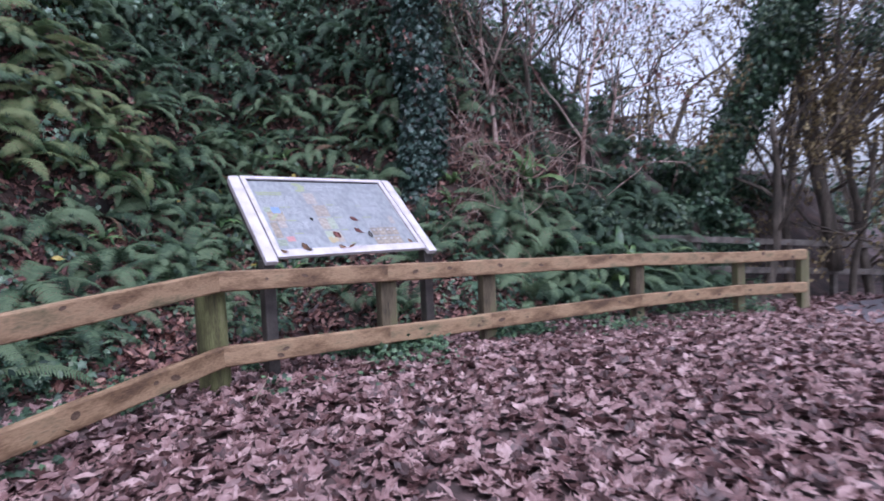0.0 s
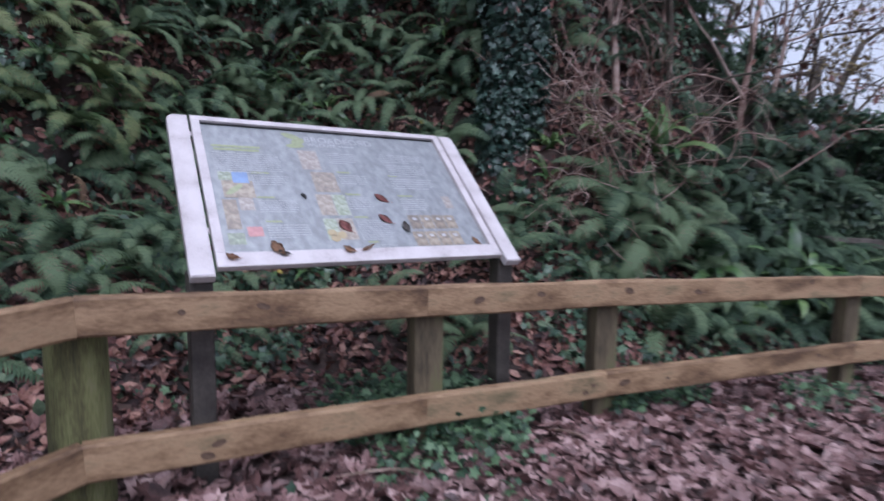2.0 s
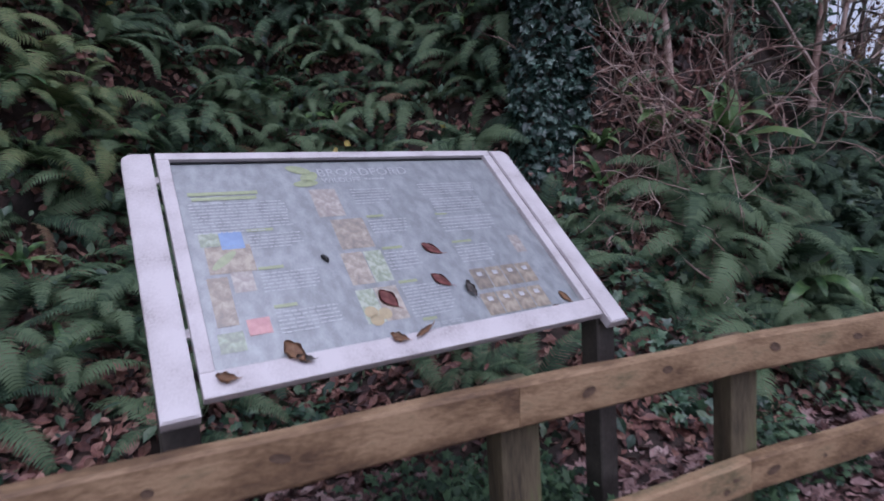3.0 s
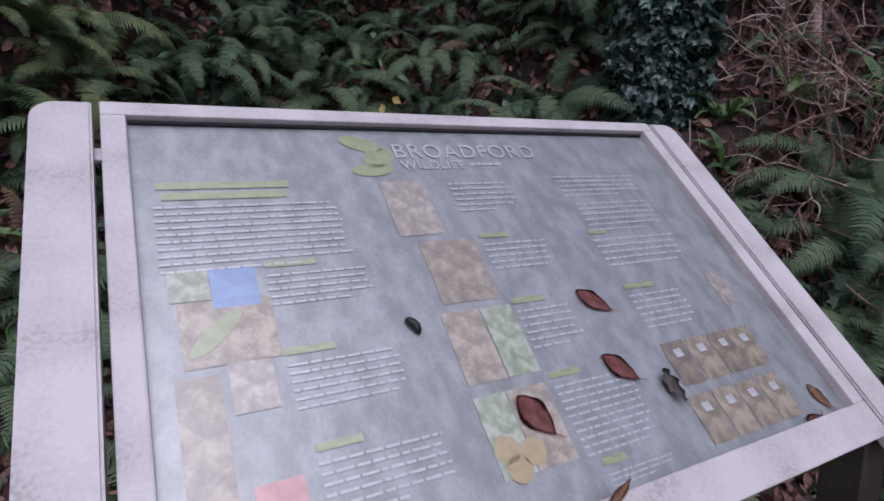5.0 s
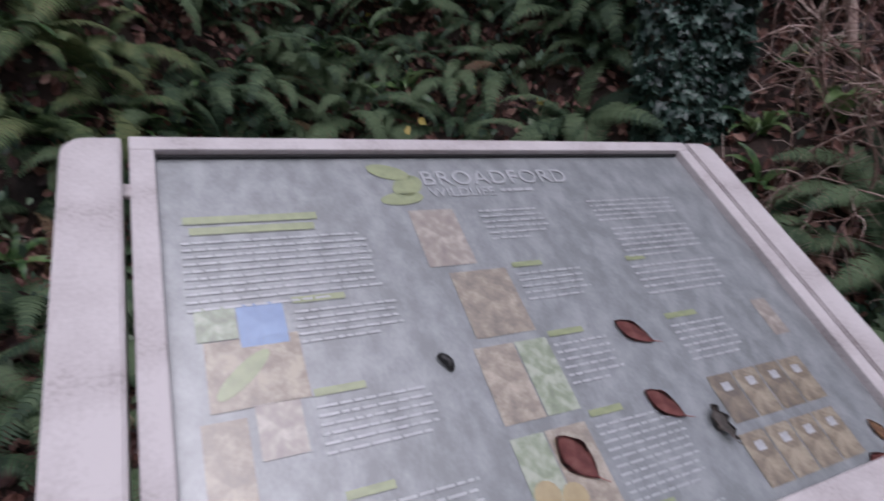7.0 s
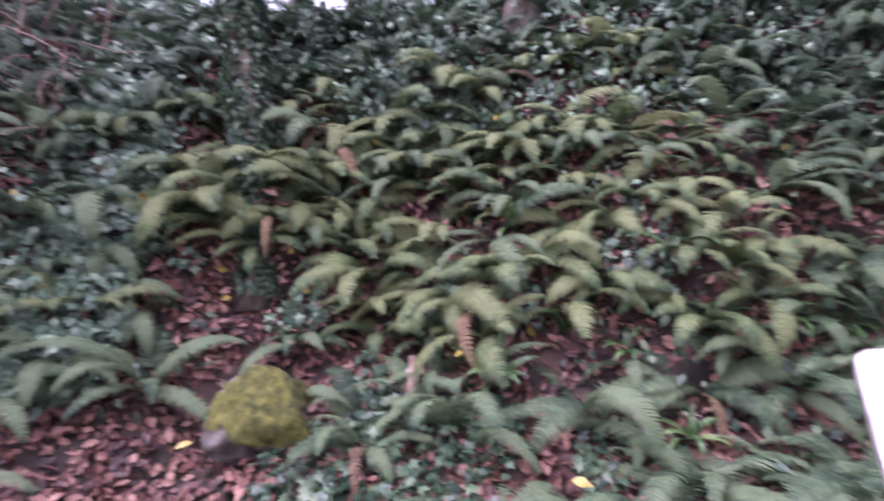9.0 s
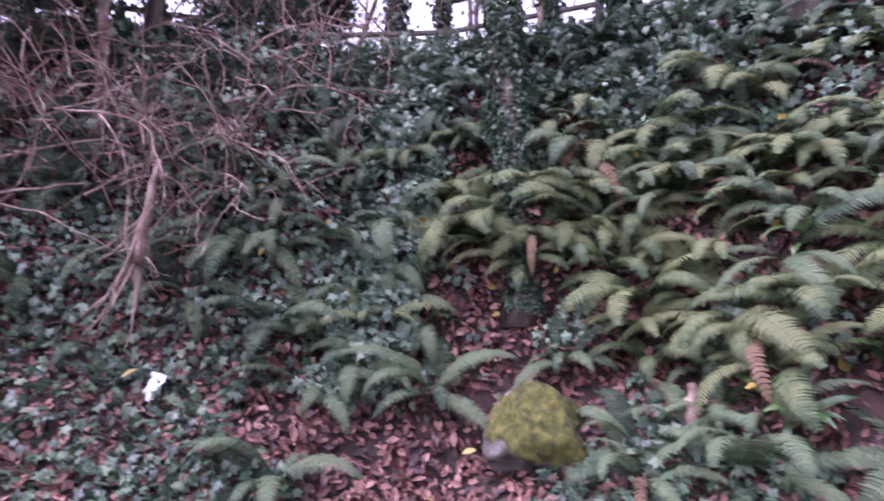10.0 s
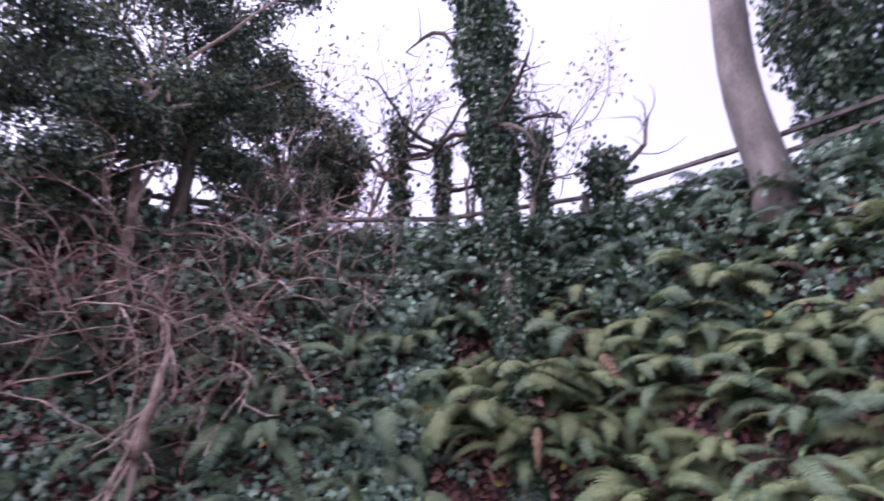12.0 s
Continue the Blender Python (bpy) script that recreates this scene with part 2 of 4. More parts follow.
# shapes of single leaves: y is the leaf's length, z its upper side
OVAL_V = [(0, 0, 0), (0.22, 0.25, 0.05), (0.28, 0.55, 0.06), (0, 1.0, -0.08), (-0.28, 0.55, 0.06), (-0.22, 0.25, 0.05), (0, 0.5, 0)]
OVAL_F = [(0, 1, 6), (1, 2, 6), (2, 3, 6), (3, 4, 6), (4, 5, 6), (5, 0, 6)]
IVY_V = [(0, 0, 0), (0.42, -0.12, -0.04), (0.30, 0.28, 0.04), (0.55, 0.5, -0.05), (0.2, 0.62, 0.03), (0, 1.0, -0.08), (-0.2, 0.62, 0.03), (-0.55, 0.5, -0.05), (-0.30, 0.28, 0.04), (-0.42, -0.12, -0.04), (0, 0.4, 0.02)]
IVY_F = [(0, 1, 2, 10), (2, 3, 4, 10), (4, 5, 10), (5, 6, 10), (6, 7, 8, 10), (8, 9, 0, 10)]
CURL_V = [(0, -0.56, 0.03), (0.22, -0.32, 0.10), (0.34, 0.02, 0.15), (0.20, 0.36, 0.06), (0.03, 0.64, 0.14), (-0.18, 0.38, 0.03), (-0.33, 0.04, 0.13), (-0.20, -0.34, 0.09), (0, 0, 0)]
MAPLE_V = [(0, -0.62, 0.06), (0.10, -0.30, 0.02), (0.42, -0.36, 0.10), (0.30, -0.08, 0.04), (0.56, 0.14, 0.14), (0.24, 0.14, 0.03), (0.22, 0.36, 0.07), (0, 0.62, 0.13), (-0.22, 0.34, 0.05), (-0.24, 0.12, 0.03), (-0.54, 0.18, 0.10), (-0.30, -0.08, 0.04), (-0.44, -0.34, 0.12), (-0.10, -0.30, 0.02), (0, 0, 0)]
MAPLE_F = [(k, (k + 1) % 14, 14) for k in range(14)]
CURL_F = [(0, 1, 8), (1, 2, 8), (2, 3, 8), (3, 4, 8), (4, 5, 8), (5, 6, 8), (6, 7, 8), (7, 0, 8)]


# ---- ground and bank ----
def hill(x, y):
    """Height of the ground on the path: it falls gently towards the bend."""
    return -0.085 * min(8.0, max(0.0, y - 5.4))


FACE = [(9, 19), (5, 14.5), (2.2, 11.6), (0.4, 10.0), (-1.7, 9.1), (-4.0, 9.4), (-5.4, 8.8), (-6.1, 6.9), (-6.8, 5.3), (-7.2, 4.0), (-7.3, 2.5), (-7.0, 1.2), (-6.5, -0.1), (-5.9, -1.6), (-5.4, -4.0), (-5.3, -8.0)]
PROFILE = [(-4.0, -0.25), (-3.0, 0.04), (-1.9, 0.55), (-0.75, 1.4), (0.0, 2.8), (0.45, 4.2), (1.1, 5.4), (1.75, 6.0), (3.0, 6.2), (9.0, 6.2), (40.0, 6.0)]


def spline(points, n):
    p = np.array(points, float)
    out = []
    q = np.vstack([2 * p[0] - p[1], p, 2 * p[-1] - p[-2]])
    for i in range(1, len(q) - 2):
        for t in np.linspace(0, 1, n, endpoint=False):
            a, b, c, d = q[i - 1], q[i], q[i + 1], q[i + 2]
            out.append(0.5 * (2 * b + (c - a) * t + (2 * a - 5 * b + 4 * c - d) * t * t + (3 * b - a - 3 * c + d) * t ** 3))
    out.append(p[-1])
    return np.array(out)


FACE_LINE = spline(FACE, 16)
_d = np.gradient(FACE_LINE, axis=0)
_d /= np.linalg.norm(_d, axis=1)[:, None]
FACE_OUT = np.stack([_d[:, 1], -_d[:, 0]], 1)
for _ in range(30):
    FACE_OUT[1:-1] = (FACE_OUT[:-2] + FACE_OUT[1:-1] + FACE_OUT[2:]) / 3
    FACE_OUT /= np.linalg.norm(FACE_OUT, axis=1)[:, None]
PROF = spline(PROFILE, 8)


def foot_scale(i):
    """The foot of the bank draws in where the fence runs close to it, round the bend."""
    return 1.0 - 0.48 * max(0.0, min(1.0, (70 - i) / 14))


def bank(i, q):
    """A point of the bank: i along the face line, q along the profile (both in steps, may be fractions)."""
    i, q = max(0.0, min(len(FACE_LINE) - 1.001, i)), max(0.0, min(len(PROF) - 1.001, q))
    a, fi, b, fq = int(i), i - int(i), int(q), q - int(q)
    line = FACE_LINE[a] * (1 - fi) + FACE_LINE[a + 1] * fi
    out = FACE_OUT[a] * (1 - fi) + FACE_OUT[a + 1] * fi
    off, z = PROF[b] * (1 - fq) + PROF[b + 1] * fq
    if off < 0:
        off *= foot_scale(i)
    low = max(0.0, 1 - (len(FACE_LINE) - 1 - i) / 20)
    far = max(0.0, min(1.0, (70 - i) / 45))
    z *= 1 - 0.55 * far
    z += 0.085 * (max(-3.0, min(8.0, line[1])) - 2.2) * min(1.0, max(0.0, z / 6.0)) ** 2
    p = Vector((line[0] + out[0] * off, line[1] + out[1] * off, z))
    w = min(1.0, max(0.0, z / 1.2))
    lump = noise.fractal(p * 0.55, 1.0, 2.0, 4) * 0.32 * w + noise.noise(p * 2.2) * 0.10 * w
    p.x -= out[0] * lump
    p.y -= out[1] * lump
    p.z += noise.noise(p * 0.8) * 0.12 * w + hill(p.x, p.y) * (1 - w * 0.4)
    return p


def ground_at(x, y):
    """Height of the bank's foot or of the path under a plan point."""
    i = int(np.argmin(np.hypot(FACE_LINE[:, 0] - x, FACE_LINE[:, 1] - y)))
    d = (x - FACE_LINE[i][0]) * FACE_OUT[i][0] + (y - FACE_LINE[i][1]) * FACE_OUT[i][1]
    q = float(np.argmin(np.abs(PROF[:, 0] * np.where(PROF[:, 0] < 0, foot_scale(i), 1.0) - d)))
    return max(hill(x, y) - 0.03, bank(i, q).z)


def bank_normal(i, q):
    a, b, c = bank(i, q), bank(i + 0.6, q), bank(i, q + 0.6)
    n = (b - a).cross(c - a).normalized()
    return -n if n.x * FACE_OUT[int(min(i, len(FACE_OUT) - 1))][0] + n.y * FACE_OUT[int(min(i, len(FACE_OUT) - 1))][1] > 0 and n.z < 0.6 or n.z < -0.2 else n


NI, NQ = len(FACE_LINE), len(PROF)
rows_i, rows_q = np.arange(0, NI - 1, 0.5), np.arange(0, NQ - 1, 0.5)
bank_v = [bank(i, q) for i in rows_i for q in rows_q]
lq = len(rows_q)
bank_f = [(a * lq + b, (a + 1) * lq + b, (a + 1) * lq + b + 1, a * lq + b + 1) for a in range(len(rows_i) - 1) for b in range(lq - 1)]
tagged(new("bank_ground", mesh_from("bank_ground", bank_v, bank_f, SOIL, True)), "steep dark earth bank under ferns, ivy and dead leaves", "bank", kind="structure")

gx = np.concatenate([[-900, -200, -60, -20], np.arange(-10, 14.1, 0.4), [20, 40, 90, 250, 900]])
gy = np.concatenate([[-900, -200, -60, -20], np.arange(-8, 24.1, 0.4), [32, 50, 100, 250, 900]])
gv = [(x, y, hill(x, min(y, 60)) + noise.noise(Vector((x, y, 0)) * 0.7) * 0.03 - 0.03) for x in gx for y in gy]
gf = [(a * len(gy) + b, (a + 1) * len(gy) + b, (a + 1) * len(gy) + b + 1, a * len(gy) + b + 1) for a in range(len(gx) - 1) for b in range(len(gy) - 1)]
tagged(new("ground", mesh_from("ground", gv, gf, GROUND, True)), "muddy woodland path under purple-brown fallen leaves", "ground", kind="structure")

PATH_LINE = spline([(6.2, -6.0), (5.7, 0.0), (5.0, 5.0), (5.0, 8.2), (6.8, 10.6), (12.0, 13.0), (20.0, 15.0)], 12)
_pd = np.gradient(PATH_LINE, axis=0)
_pd /= np.linalg.norm(_pd, axis=1)[:, None]
PATH_SIDE = np.stack([-_pd[:, 1], _pd[:, 0]], 1)
strip_v, strip_f = [], []
for k, (c, w) in enumerate(zip(PATH_LINE, PATH_SIDE)):
    for j in range(9):
        q = c + w * ((j - 4) * 0.29 + (0.10 * noise.noise(Vector((k * 0.9, j, 3))) if j in (0, 8) else 0))
        strip_v.append((q[0], q[1], hill(q[0], q[1]) + noise.noise(Vector((q[0], q[1], 0)) * 0.7) * 0.03 - 0.012))
for k in range(len(PATH_LINE) - 1):
    strip_f += [(k * 9 + j, k * 9 + j + 1, k * 9 + j + 10, k * 9 + j + 9) for j in range(8)]
tagged(new("path", mesh_from("path", strip_v, strip_f, TARMAC, True)), "worn grey tarmac path curving away past the fence", "path", kind="structure")

# ---- post and rail fence ----
FENCE = [(-3.70, -0.40), (-3.25, 1.70), (-2.75, 4.12), (-1.69, 5.22), (-0.80, 6.09), (1.04, 7.60), (2.80, 9.10), (3.90, 9.60)]
TOPS = [0.75, 0.83, 0.935, 0.866, 0.817, 0.730, 0.595, 0.575]
LOWS = [0.17, 0.24, 0.345, 0.286, 0.241, 0.200, 0.100, 0.060]
RAIL_H = 0.160


def rail(parent, name, a, b, top, mat, high=RAIL_H, deep=0.07, seed=0):
    """A sawn rail with waney, slightly uneven edges between two points."""
    rng = np.random.default_rng(seed)
    a, b = Vector(a), Vector(b)
    length = (b - a).length
    n = max(6, int(length / 0.12))
    rings = []
    for k in range(n + 1):
        x = length * k / n
        w1, w2 = 0.006 * noise.noise(Vector((x * 3, seed, 0))), 0.008 * noise.noise(Vector((x * 2, seed, 5)))
        e = 0.010
        hy, hz = deep / 2, high / 2
        for yy, zz in ((-hy + e, -hz + w1), (hy - e, -hz + w1), (hy, -hz + e), (hy, hz - e), (hy - e, hz + w2), (-hy + e, hz + w2), (-hy, hz - e), (-hy, -hz + e)):
            rings.append((x, yy + rng.normal(0, 0.0015), zz))
    f = [[i * 8 + j, i * 8 + (j + 1) % 8, (i + 1) * 8 + (j + 1) % 8, (i + 1) * 8 + j] for i in range(n) for j in range(8)]
    f += [[7 - j for j in range(8)], [n * 8 + j for j in range(8)]]
    d = (b - a).normalized()
    turn = math.atan2(d.y, d.x)
    m = Matrix.Translation((a.x, a.y, a.z + top - high / 2)) @ Euler((0, -math.asin(d.z), turn)).to_matrix().to_4x4()
    ob = child(name, mesh_from(name, rings, f, mat), parent, m)
    for k in range(int(length / 0.6)):
        kb = bmesh.new()
        bmesh.ops.create_circle(kb, cap_ends=True, segments=9, radius=rng.uniform(0.012, 0.026))
        part("knot", kb, KNOT, ob, m=pose(rng.uniform(0.1, length - 0.1), -deep / 2 - 0.003, rng.uniform(-0.05, 0.05), 90, rng.uniform(-20, 20), 0) @ Matrix.Diagonal((rng.uniform(1.2, 2.4), 1, 1, 1)))
    return ob


def fence_post(parent, x, y, turn, round_post, height, ground):
    bm = bmesh.new()
    if round_post:
        bmesh.ops.create_cone(bm, cap_ends=True, segments=20, radius1=0.125, radius2=0.115, depth=height + 0.3, matrix=Matrix.Translation((0, 0, (height - 0.3) / 2)))
        bmesh.ops.bevel(bm, geom=[e for e in bm.edges if all(v.co.z > height - 0.01 for v in e.verts)], offset=0.012, segments=2, affect="EDGES")
    else:
        bm.free()
        bm = box_bm(0.17, 0.11, height + 0.3, 0.012, 2, (0, 0, (height - 0.3) / 2))
    for v in bm.verts:
        v.co += noise.noise_vector(v.co * 4 + Vector((x, y, 0))) * 0.006
    return part("post", bm, MOSSPOST if round_post else POST, parent, m=pose(x, y, ground, random.uniform(-1, 1), random.uniform(-1, 1), turn), smooth=False)


fence = thing("post_and_rail_fence", (0, 0, 0), "brown weathered timber post and rail fence along the leafy path", "fence")
for k in range(len(FENCE) - 1):
    a, b = FENCE[k], FENCE[k + 1]
    rail(fence, "top_rail", (*a, TOPS[k]), (*b, TOPS[k + 1]), 0, RAIL, seed=k)
    rail(fence, "lower_rail", (*a, LOWS[k]), (*b, LOWS[k + 1]), 0, RAIL, seed=k + 40)
for k, (x, y) in enumerate(FENCE):
    a, b = FENCE[max(0, k - 1)], FENCE[min(len(FENCE) - 1, k + 1)]
    d = (Vector(b) - Vector(a)).normalized()
    back = 0.17 if k == 2 else 0.095
    fence_post(fence, x - d.y * back + d.x * 0.05, y + d.x * back + d.y * 0.05, math.degrees(math.atan2(d.y, d.x)), k == 2, TOPS[k] - hill(x, y) - 0.03 if k != 2 else 0.80, hill(x, y))

# a second fence beyond the bend
fence2 = thing("far_fence", (0, 0, 0), "dark weathered post and rail fence beyond the bend of the path", "fence")
FAR = [(1.2, 10.35), (2.8, 11.15), (4.4, 11.95), (5.9, 12.7), (7.3, 13.4), (9.0, 14.25)]
FAR_TOPS = [0.90, 0.77, 0.63, 0.50, 0.37, 0.22]
for k in range(len(FAR) - 1):
    a, b = FAR[k], FAR[k + 1]
    for drop in (0.0, 0.56):
        rail(fence2, "rail", (*a, FAR_TOPS[k] - drop), (*b, FAR_TOPS[k + 1] - drop), 0, OLDRAIL, 0.12, 0.05, seed=k + 80)
for (x, y), top in zip(FAR, FAR_TOPS):
    low = hill(x, y) - 0.3
    part("post", box_bm(0.11, 0.11, top - 0.02 - low, 0.01, 1, (0, 0, (top - 0.02 - low) / 2)), OLDRAIL, fence2, m=pose(x - 0.04, y + 0.08, low, 0, 0, 26))

# the fence along the top of the bank
crest = thing("crest_fence", (0, 0, 0), "dark weathered rail fence along the top of the bank", "fence")
crest_pts = [Vector(p) for p in ((-5.2, -6.5, 4.95), (-6.0, -4.2, 5.05), (-7.41, -1.64, 5.26), (-8.6, 0.3, 5.50), (-9.09, 2.11, 5.75), (-9.0, 4.2, 6.0), (-8.28, 6.23, 6.25), (-7.3, 8.2, 6.45), (-6.0, 10.2, 6.5))]
for a, b in zip(crest_pts[:-1], crest_pts[1:]):
    for top in (0.70, 0.42):
        rail(crest, "rail", a, b, top, OLDRAIL, 0.068, 0.05, seed=int(a.x * 100) % 97)
for p in crest_pts:
    part("post", box_bm(0.10, 0.10, 1.5, 0.01, 1, (0, 0, 0)), OLDRAIL, crest, m=pose(p.x, p.y, p.z, 0, 0, random.uniform(0, 90)))

# ---- interpretation sign ----
SIGN_U = Vector((0.6613, 0.75, -0.0136)).normalized()
SIGN_V = Vector((0.5376, -0.4865, -0.6887))
SIGN_V = (SIGN_V - SIGN_U * SIGN_V.dot(SIGN_U)).normalized()
SIGN_N = SIGN_V.cross(SIGN_U)
if SIGN_N.z < 0:
    SIGN_N = -SIGN_N
SIGN_AT = Vector((-2.226, 5.452, 1.365))
SIGN_M = Matrix((SIGN_U, -SIGN_V, SIGN_N)).transposed().to_4x4()
SIGN_M.translation = SIGN_AT
WIDE, HIGH, EDGE = 1.59, 1.10, 0.052

sign = new("information_sign")
sign.matrix_basis = SIGN_M
sign.empty_display_size = 0.1
tagged(sign, "white-framed tilted wildlife information board on two dark posts behind the fence", "sign")


def on_sign(name, bm, mat, u, v, lift, label="", parent=None, turn=0.0):
    return part(name, bm, mat, parent or sign, label, pose(u, -v, lift, 0, 0, turn))


def flat_bm(w, h):
    bm = bmesh.new()
    bmesh.ops.create_grid(bm, x_segments=1, y_segments=1, size=0.5, matrix=Matrix.Diagonal((w, h, 1, 1)))
    return bm


board = on_sign("board", box_bm(WIDE - 0.03, HIGH - 0.03, 0.02, 0.002, 1), BOARD, 0, 0, -0.020, "grey-green printed panel under misted acrylic")
on_sign("frame_top", box_bm(WIDE, EDGE - 0.012, 0.034, 0.004, 2), WHITE, 0, -HIGH / 2 + 0.020, -0.004)
on_sign("frame_bottom", box_bm(WIDE, EDGE + 0.034, 0.034, 0.004, 2), WHITE, 0, HIGH / 2 - 0.043, -0.004)
for side in (-1, 1):
    on_sign("frame_side", box_bm(EDGE - 0.006, HIGH - 0.126, 0.034, 0.004, 2), WHITE, side * (WIDE / 2 - 0.023), -0.023, -0.004)
on_sign("gasket", box_bm(WIDE - 0.10, 0.007, 0.008), BLACKGAP, 0, -HIGH / 2 + 0.0435, -0.006)
for side in (-1, 1):
    half, low, high, rad = 0.052, -(HIGH + 0.045) / 2, (HIGH + 0.045) / 2, 0.045
    outline = [(-side * half, low), (side * half, low)] + [(side * (half - rad + rad * math.cos(k * math.pi / 12)), high - rad + rad * math.sin(k * math.pi / 12)) for k in range(7)] + [(-side * half, high)]
    bm = bmesh.new()
    ring = [bm.verts.new((x, y, 0.023)) for x, y in (outline if side > 0 else outline[::-1])]
    face = bm.faces.new(ring)
    grown = bmesh.ops.extrude_face_region(bm, geom=[face])
    bmesh.ops.translate(bm, verts=[g for g in grown["geom"] if isinstance(g, bmesh.types.BMVert)], vec=(0, 0, -0.046))
    bmesh.ops.recalc_face_normals(bm, faces=bm.faces[:])
    bmesh.ops.bevel(bm, geom=[e for e in bm.edges if abs(e.verts[0].co.z - e.verts[1].co.z) < 0.001 and e.verts[0].co.z > 0], offset=0.005, segments=2, affect="EDGES")
    on_sign("side_bar", bm, WHITE, side * (WIDE / 2 + 0.066), 0.024, -0.010)
    for dv in (-0.42, 0.30):
        on_sign("bracket", box_bm(0.03, 0.035, 0.012, 0.002, 1), WHITE, side * (WIDE / 2 + 0.010), dv, -0.018)
    # dark square post below the lower end of each bar, and its sloping arm behind the bar
    foot = SIGN_M @ Vector((side * (WIDE / 2 + 0.066), -HIGH / 2 + 0.055, -0.075))
    bm = box_bm(0.105, 0.105, foot.z + 0.35, 0.006, 1, (0, 0, -(foot.z + 0.35) / 2))
    part("post", bm, SIGNPOST, sign, "dark stained square post", SIGN_M.inverted() @ pose(foot.x, foot.y, foot.z, 0, 0, math.degrees(math.atan2(SIGN_U.y, SIGN_U.x))))
    on_sign("arm", box_bm(0.09, HIGH - 0.02, 0.05, 0.004, 1), SIGNPOST, side * (WIDE / 2 + 0.066), 0.02, -0.058)

lift = -0.0085


def photo(u0, v0, u1, v1, mat, name="photo"):
    return on_sign(name, flat_bm(u1 - u0, v1 - v0), mat, (u0 + u1) / 2, (v0 + v1) / 2, lift)


def text_block(u0, v0, u1, v1, lines, head=0.0):
    """Rows of short bars, as wide and high as the small print."""
    rng = random.Random(int((u0 + 3) * 1000 + v0 * 77))
    bm = bmesh.new()
    lines = max(1, round(lines * 1.3))
    step = (v1 - v0) / lines
    for k in range(lines):
        u, end = u0, u1 - (rng.uniform(0.05, 0.5) * (u1 - u0) if k == lines - 1 else rng.uniform(0, 0.06) * (u1 - u0))
        while u < end:
            w = min(rng.uniform(0.010, 0.034), end - u)
            if w > 0.004:
                bmesh.ops.create_grid(bm, x_segments=1, y_segments=1, size=0.5, matrix=Matrix.Translation((u + w / 2, -(v0 + step * (k + 0.4)), 0)) @ Matrix.Diagonal((w, step * 0.30, 1, 1)))
            u += w + 0.005
    part("text_block", bm, PRINTWHITE, sign, "", pose(0, 0, lift + 0.0006))
    if head:
        on_sign("heading", flat_bm(head, 0.014), PRINTGREEN, u0 + head / 2, v0 - 0.020, lift + 0.0006)


def lettering(name, body, size, u, v, mat, spread=1.0):
    cu = bpy.data.curves.new(name, "FONT")
    cu.body, cu.size, cu.extrude, cu.space_character = body, size, 0.0004, spread
    cu.materials.append(mat)
    tmp = new(name, cu)
    me = bpy.data.meshes.new_from_object(tmp.evaluated_get(bpy.context.evaluated_depsgraph_get()))
    bpy.data.objects.remove(tmp)
    child(name, me, sign, pose(u, -v, lift + 0.0012))


lettering("title_lettering", "BROADFORD", 0.070, -0.175, -0.405, PRINTWHITE, 1.06)
lettering("subtitle_lettering", "WILDLIFE", 0.042, -0.165, -0.365, PRINTWHITE, 1.02)
text_block(0.035, -0.395, 0.170, -0.362, 1)
# the leaf-shaped emblem beside the title
bm = bmesh.new()
for cx, cy, rx, ry, turn in ((-0.25, 0.452, 0.055, 0.024, -20), (-0.215, 0.405, 0.045, 0.030, 35), (-0.24, 0.365, 0.055, 0.020, 5)):
    bmesh.ops.create_circle(bm, cap_ends=True, segments=18, radius=1, matrix=pose(cx, cy, 0, 0, 0, turn) @ Matrix.Diagonal((rx, ry, 1, 1)))
part("emblem", bm, PRINTGREEN, sign, "", pose(0, 0, lift + 0.0003))
for k, v in enumerate((-0.325, -0.297)):
    text = on_sign("heading", flat_bm(0.26 - 0.02 * k, 0.019), PRINTGREEN, -0.58, v, lift + 0.0006)
text_block(-0.716, -0.275, -0.353, -0.105, 8)
photo(-0.707, -0.118, -0.640, -0.050, PRINTFOLIAGE)
photo(-0.638, -0.118, -0.557, -0.030, PRINTBLUE)
insect = photo(-0.697, -0.048, -0.540, 0.080, PRINTTAN)
bm = bmesh.new()
bmesh.ops.create_circle(bm, cap_ends=True, segments=16, radius=1, matrix=pose(-0.640, -0.020, 0, 0, 0, 42) @ Matrix.Diagonal((0.060, 0.017, 1, 1)))
part("insect_print", bm, PRINTGREEN, sign, "", pose(0, 0, lift + 0.0009))
photo(-0.713, 0.095, -0.645, 0.300, PRINTTAN)
photo(-0.632, 0.078, -0.560, 0.170, PRINTPINK)
photo(-0.623, 0.285, -0.548, 0.350, PRINTRED)
photo(-0.720, 0.325, -0.640, 0.400, PRINTFOLIAGE)
text_block(-0.538, -0.095, -0.338, -0.015, 4, 0.10)
text_block(-0.536, 0.095, -0.331, 0.190, 5, 0.09)
text_block(-0.523, 0.270, -0.298, 0.370, 5, 0.08)
photo(-0.240, -0.325, -0.126, -0.160, PRINTPINK)
photo(-0.203, -0.140, -0.063, 0.025, PRINTSAND)
photo(-0.220, 0.045, -0.130, 0.205, PRINTSAND)
photo(-0.126, 0.045, -0.050, 0.205, PRINTFOLIAGE)
photo(-0.223, 0.230, -0.152, 0.385, PRINTFOLIAGE)
photo(-0.149, 0.230, -0.057, 0.385, PRINTSAND)
bm = bmesh.new()
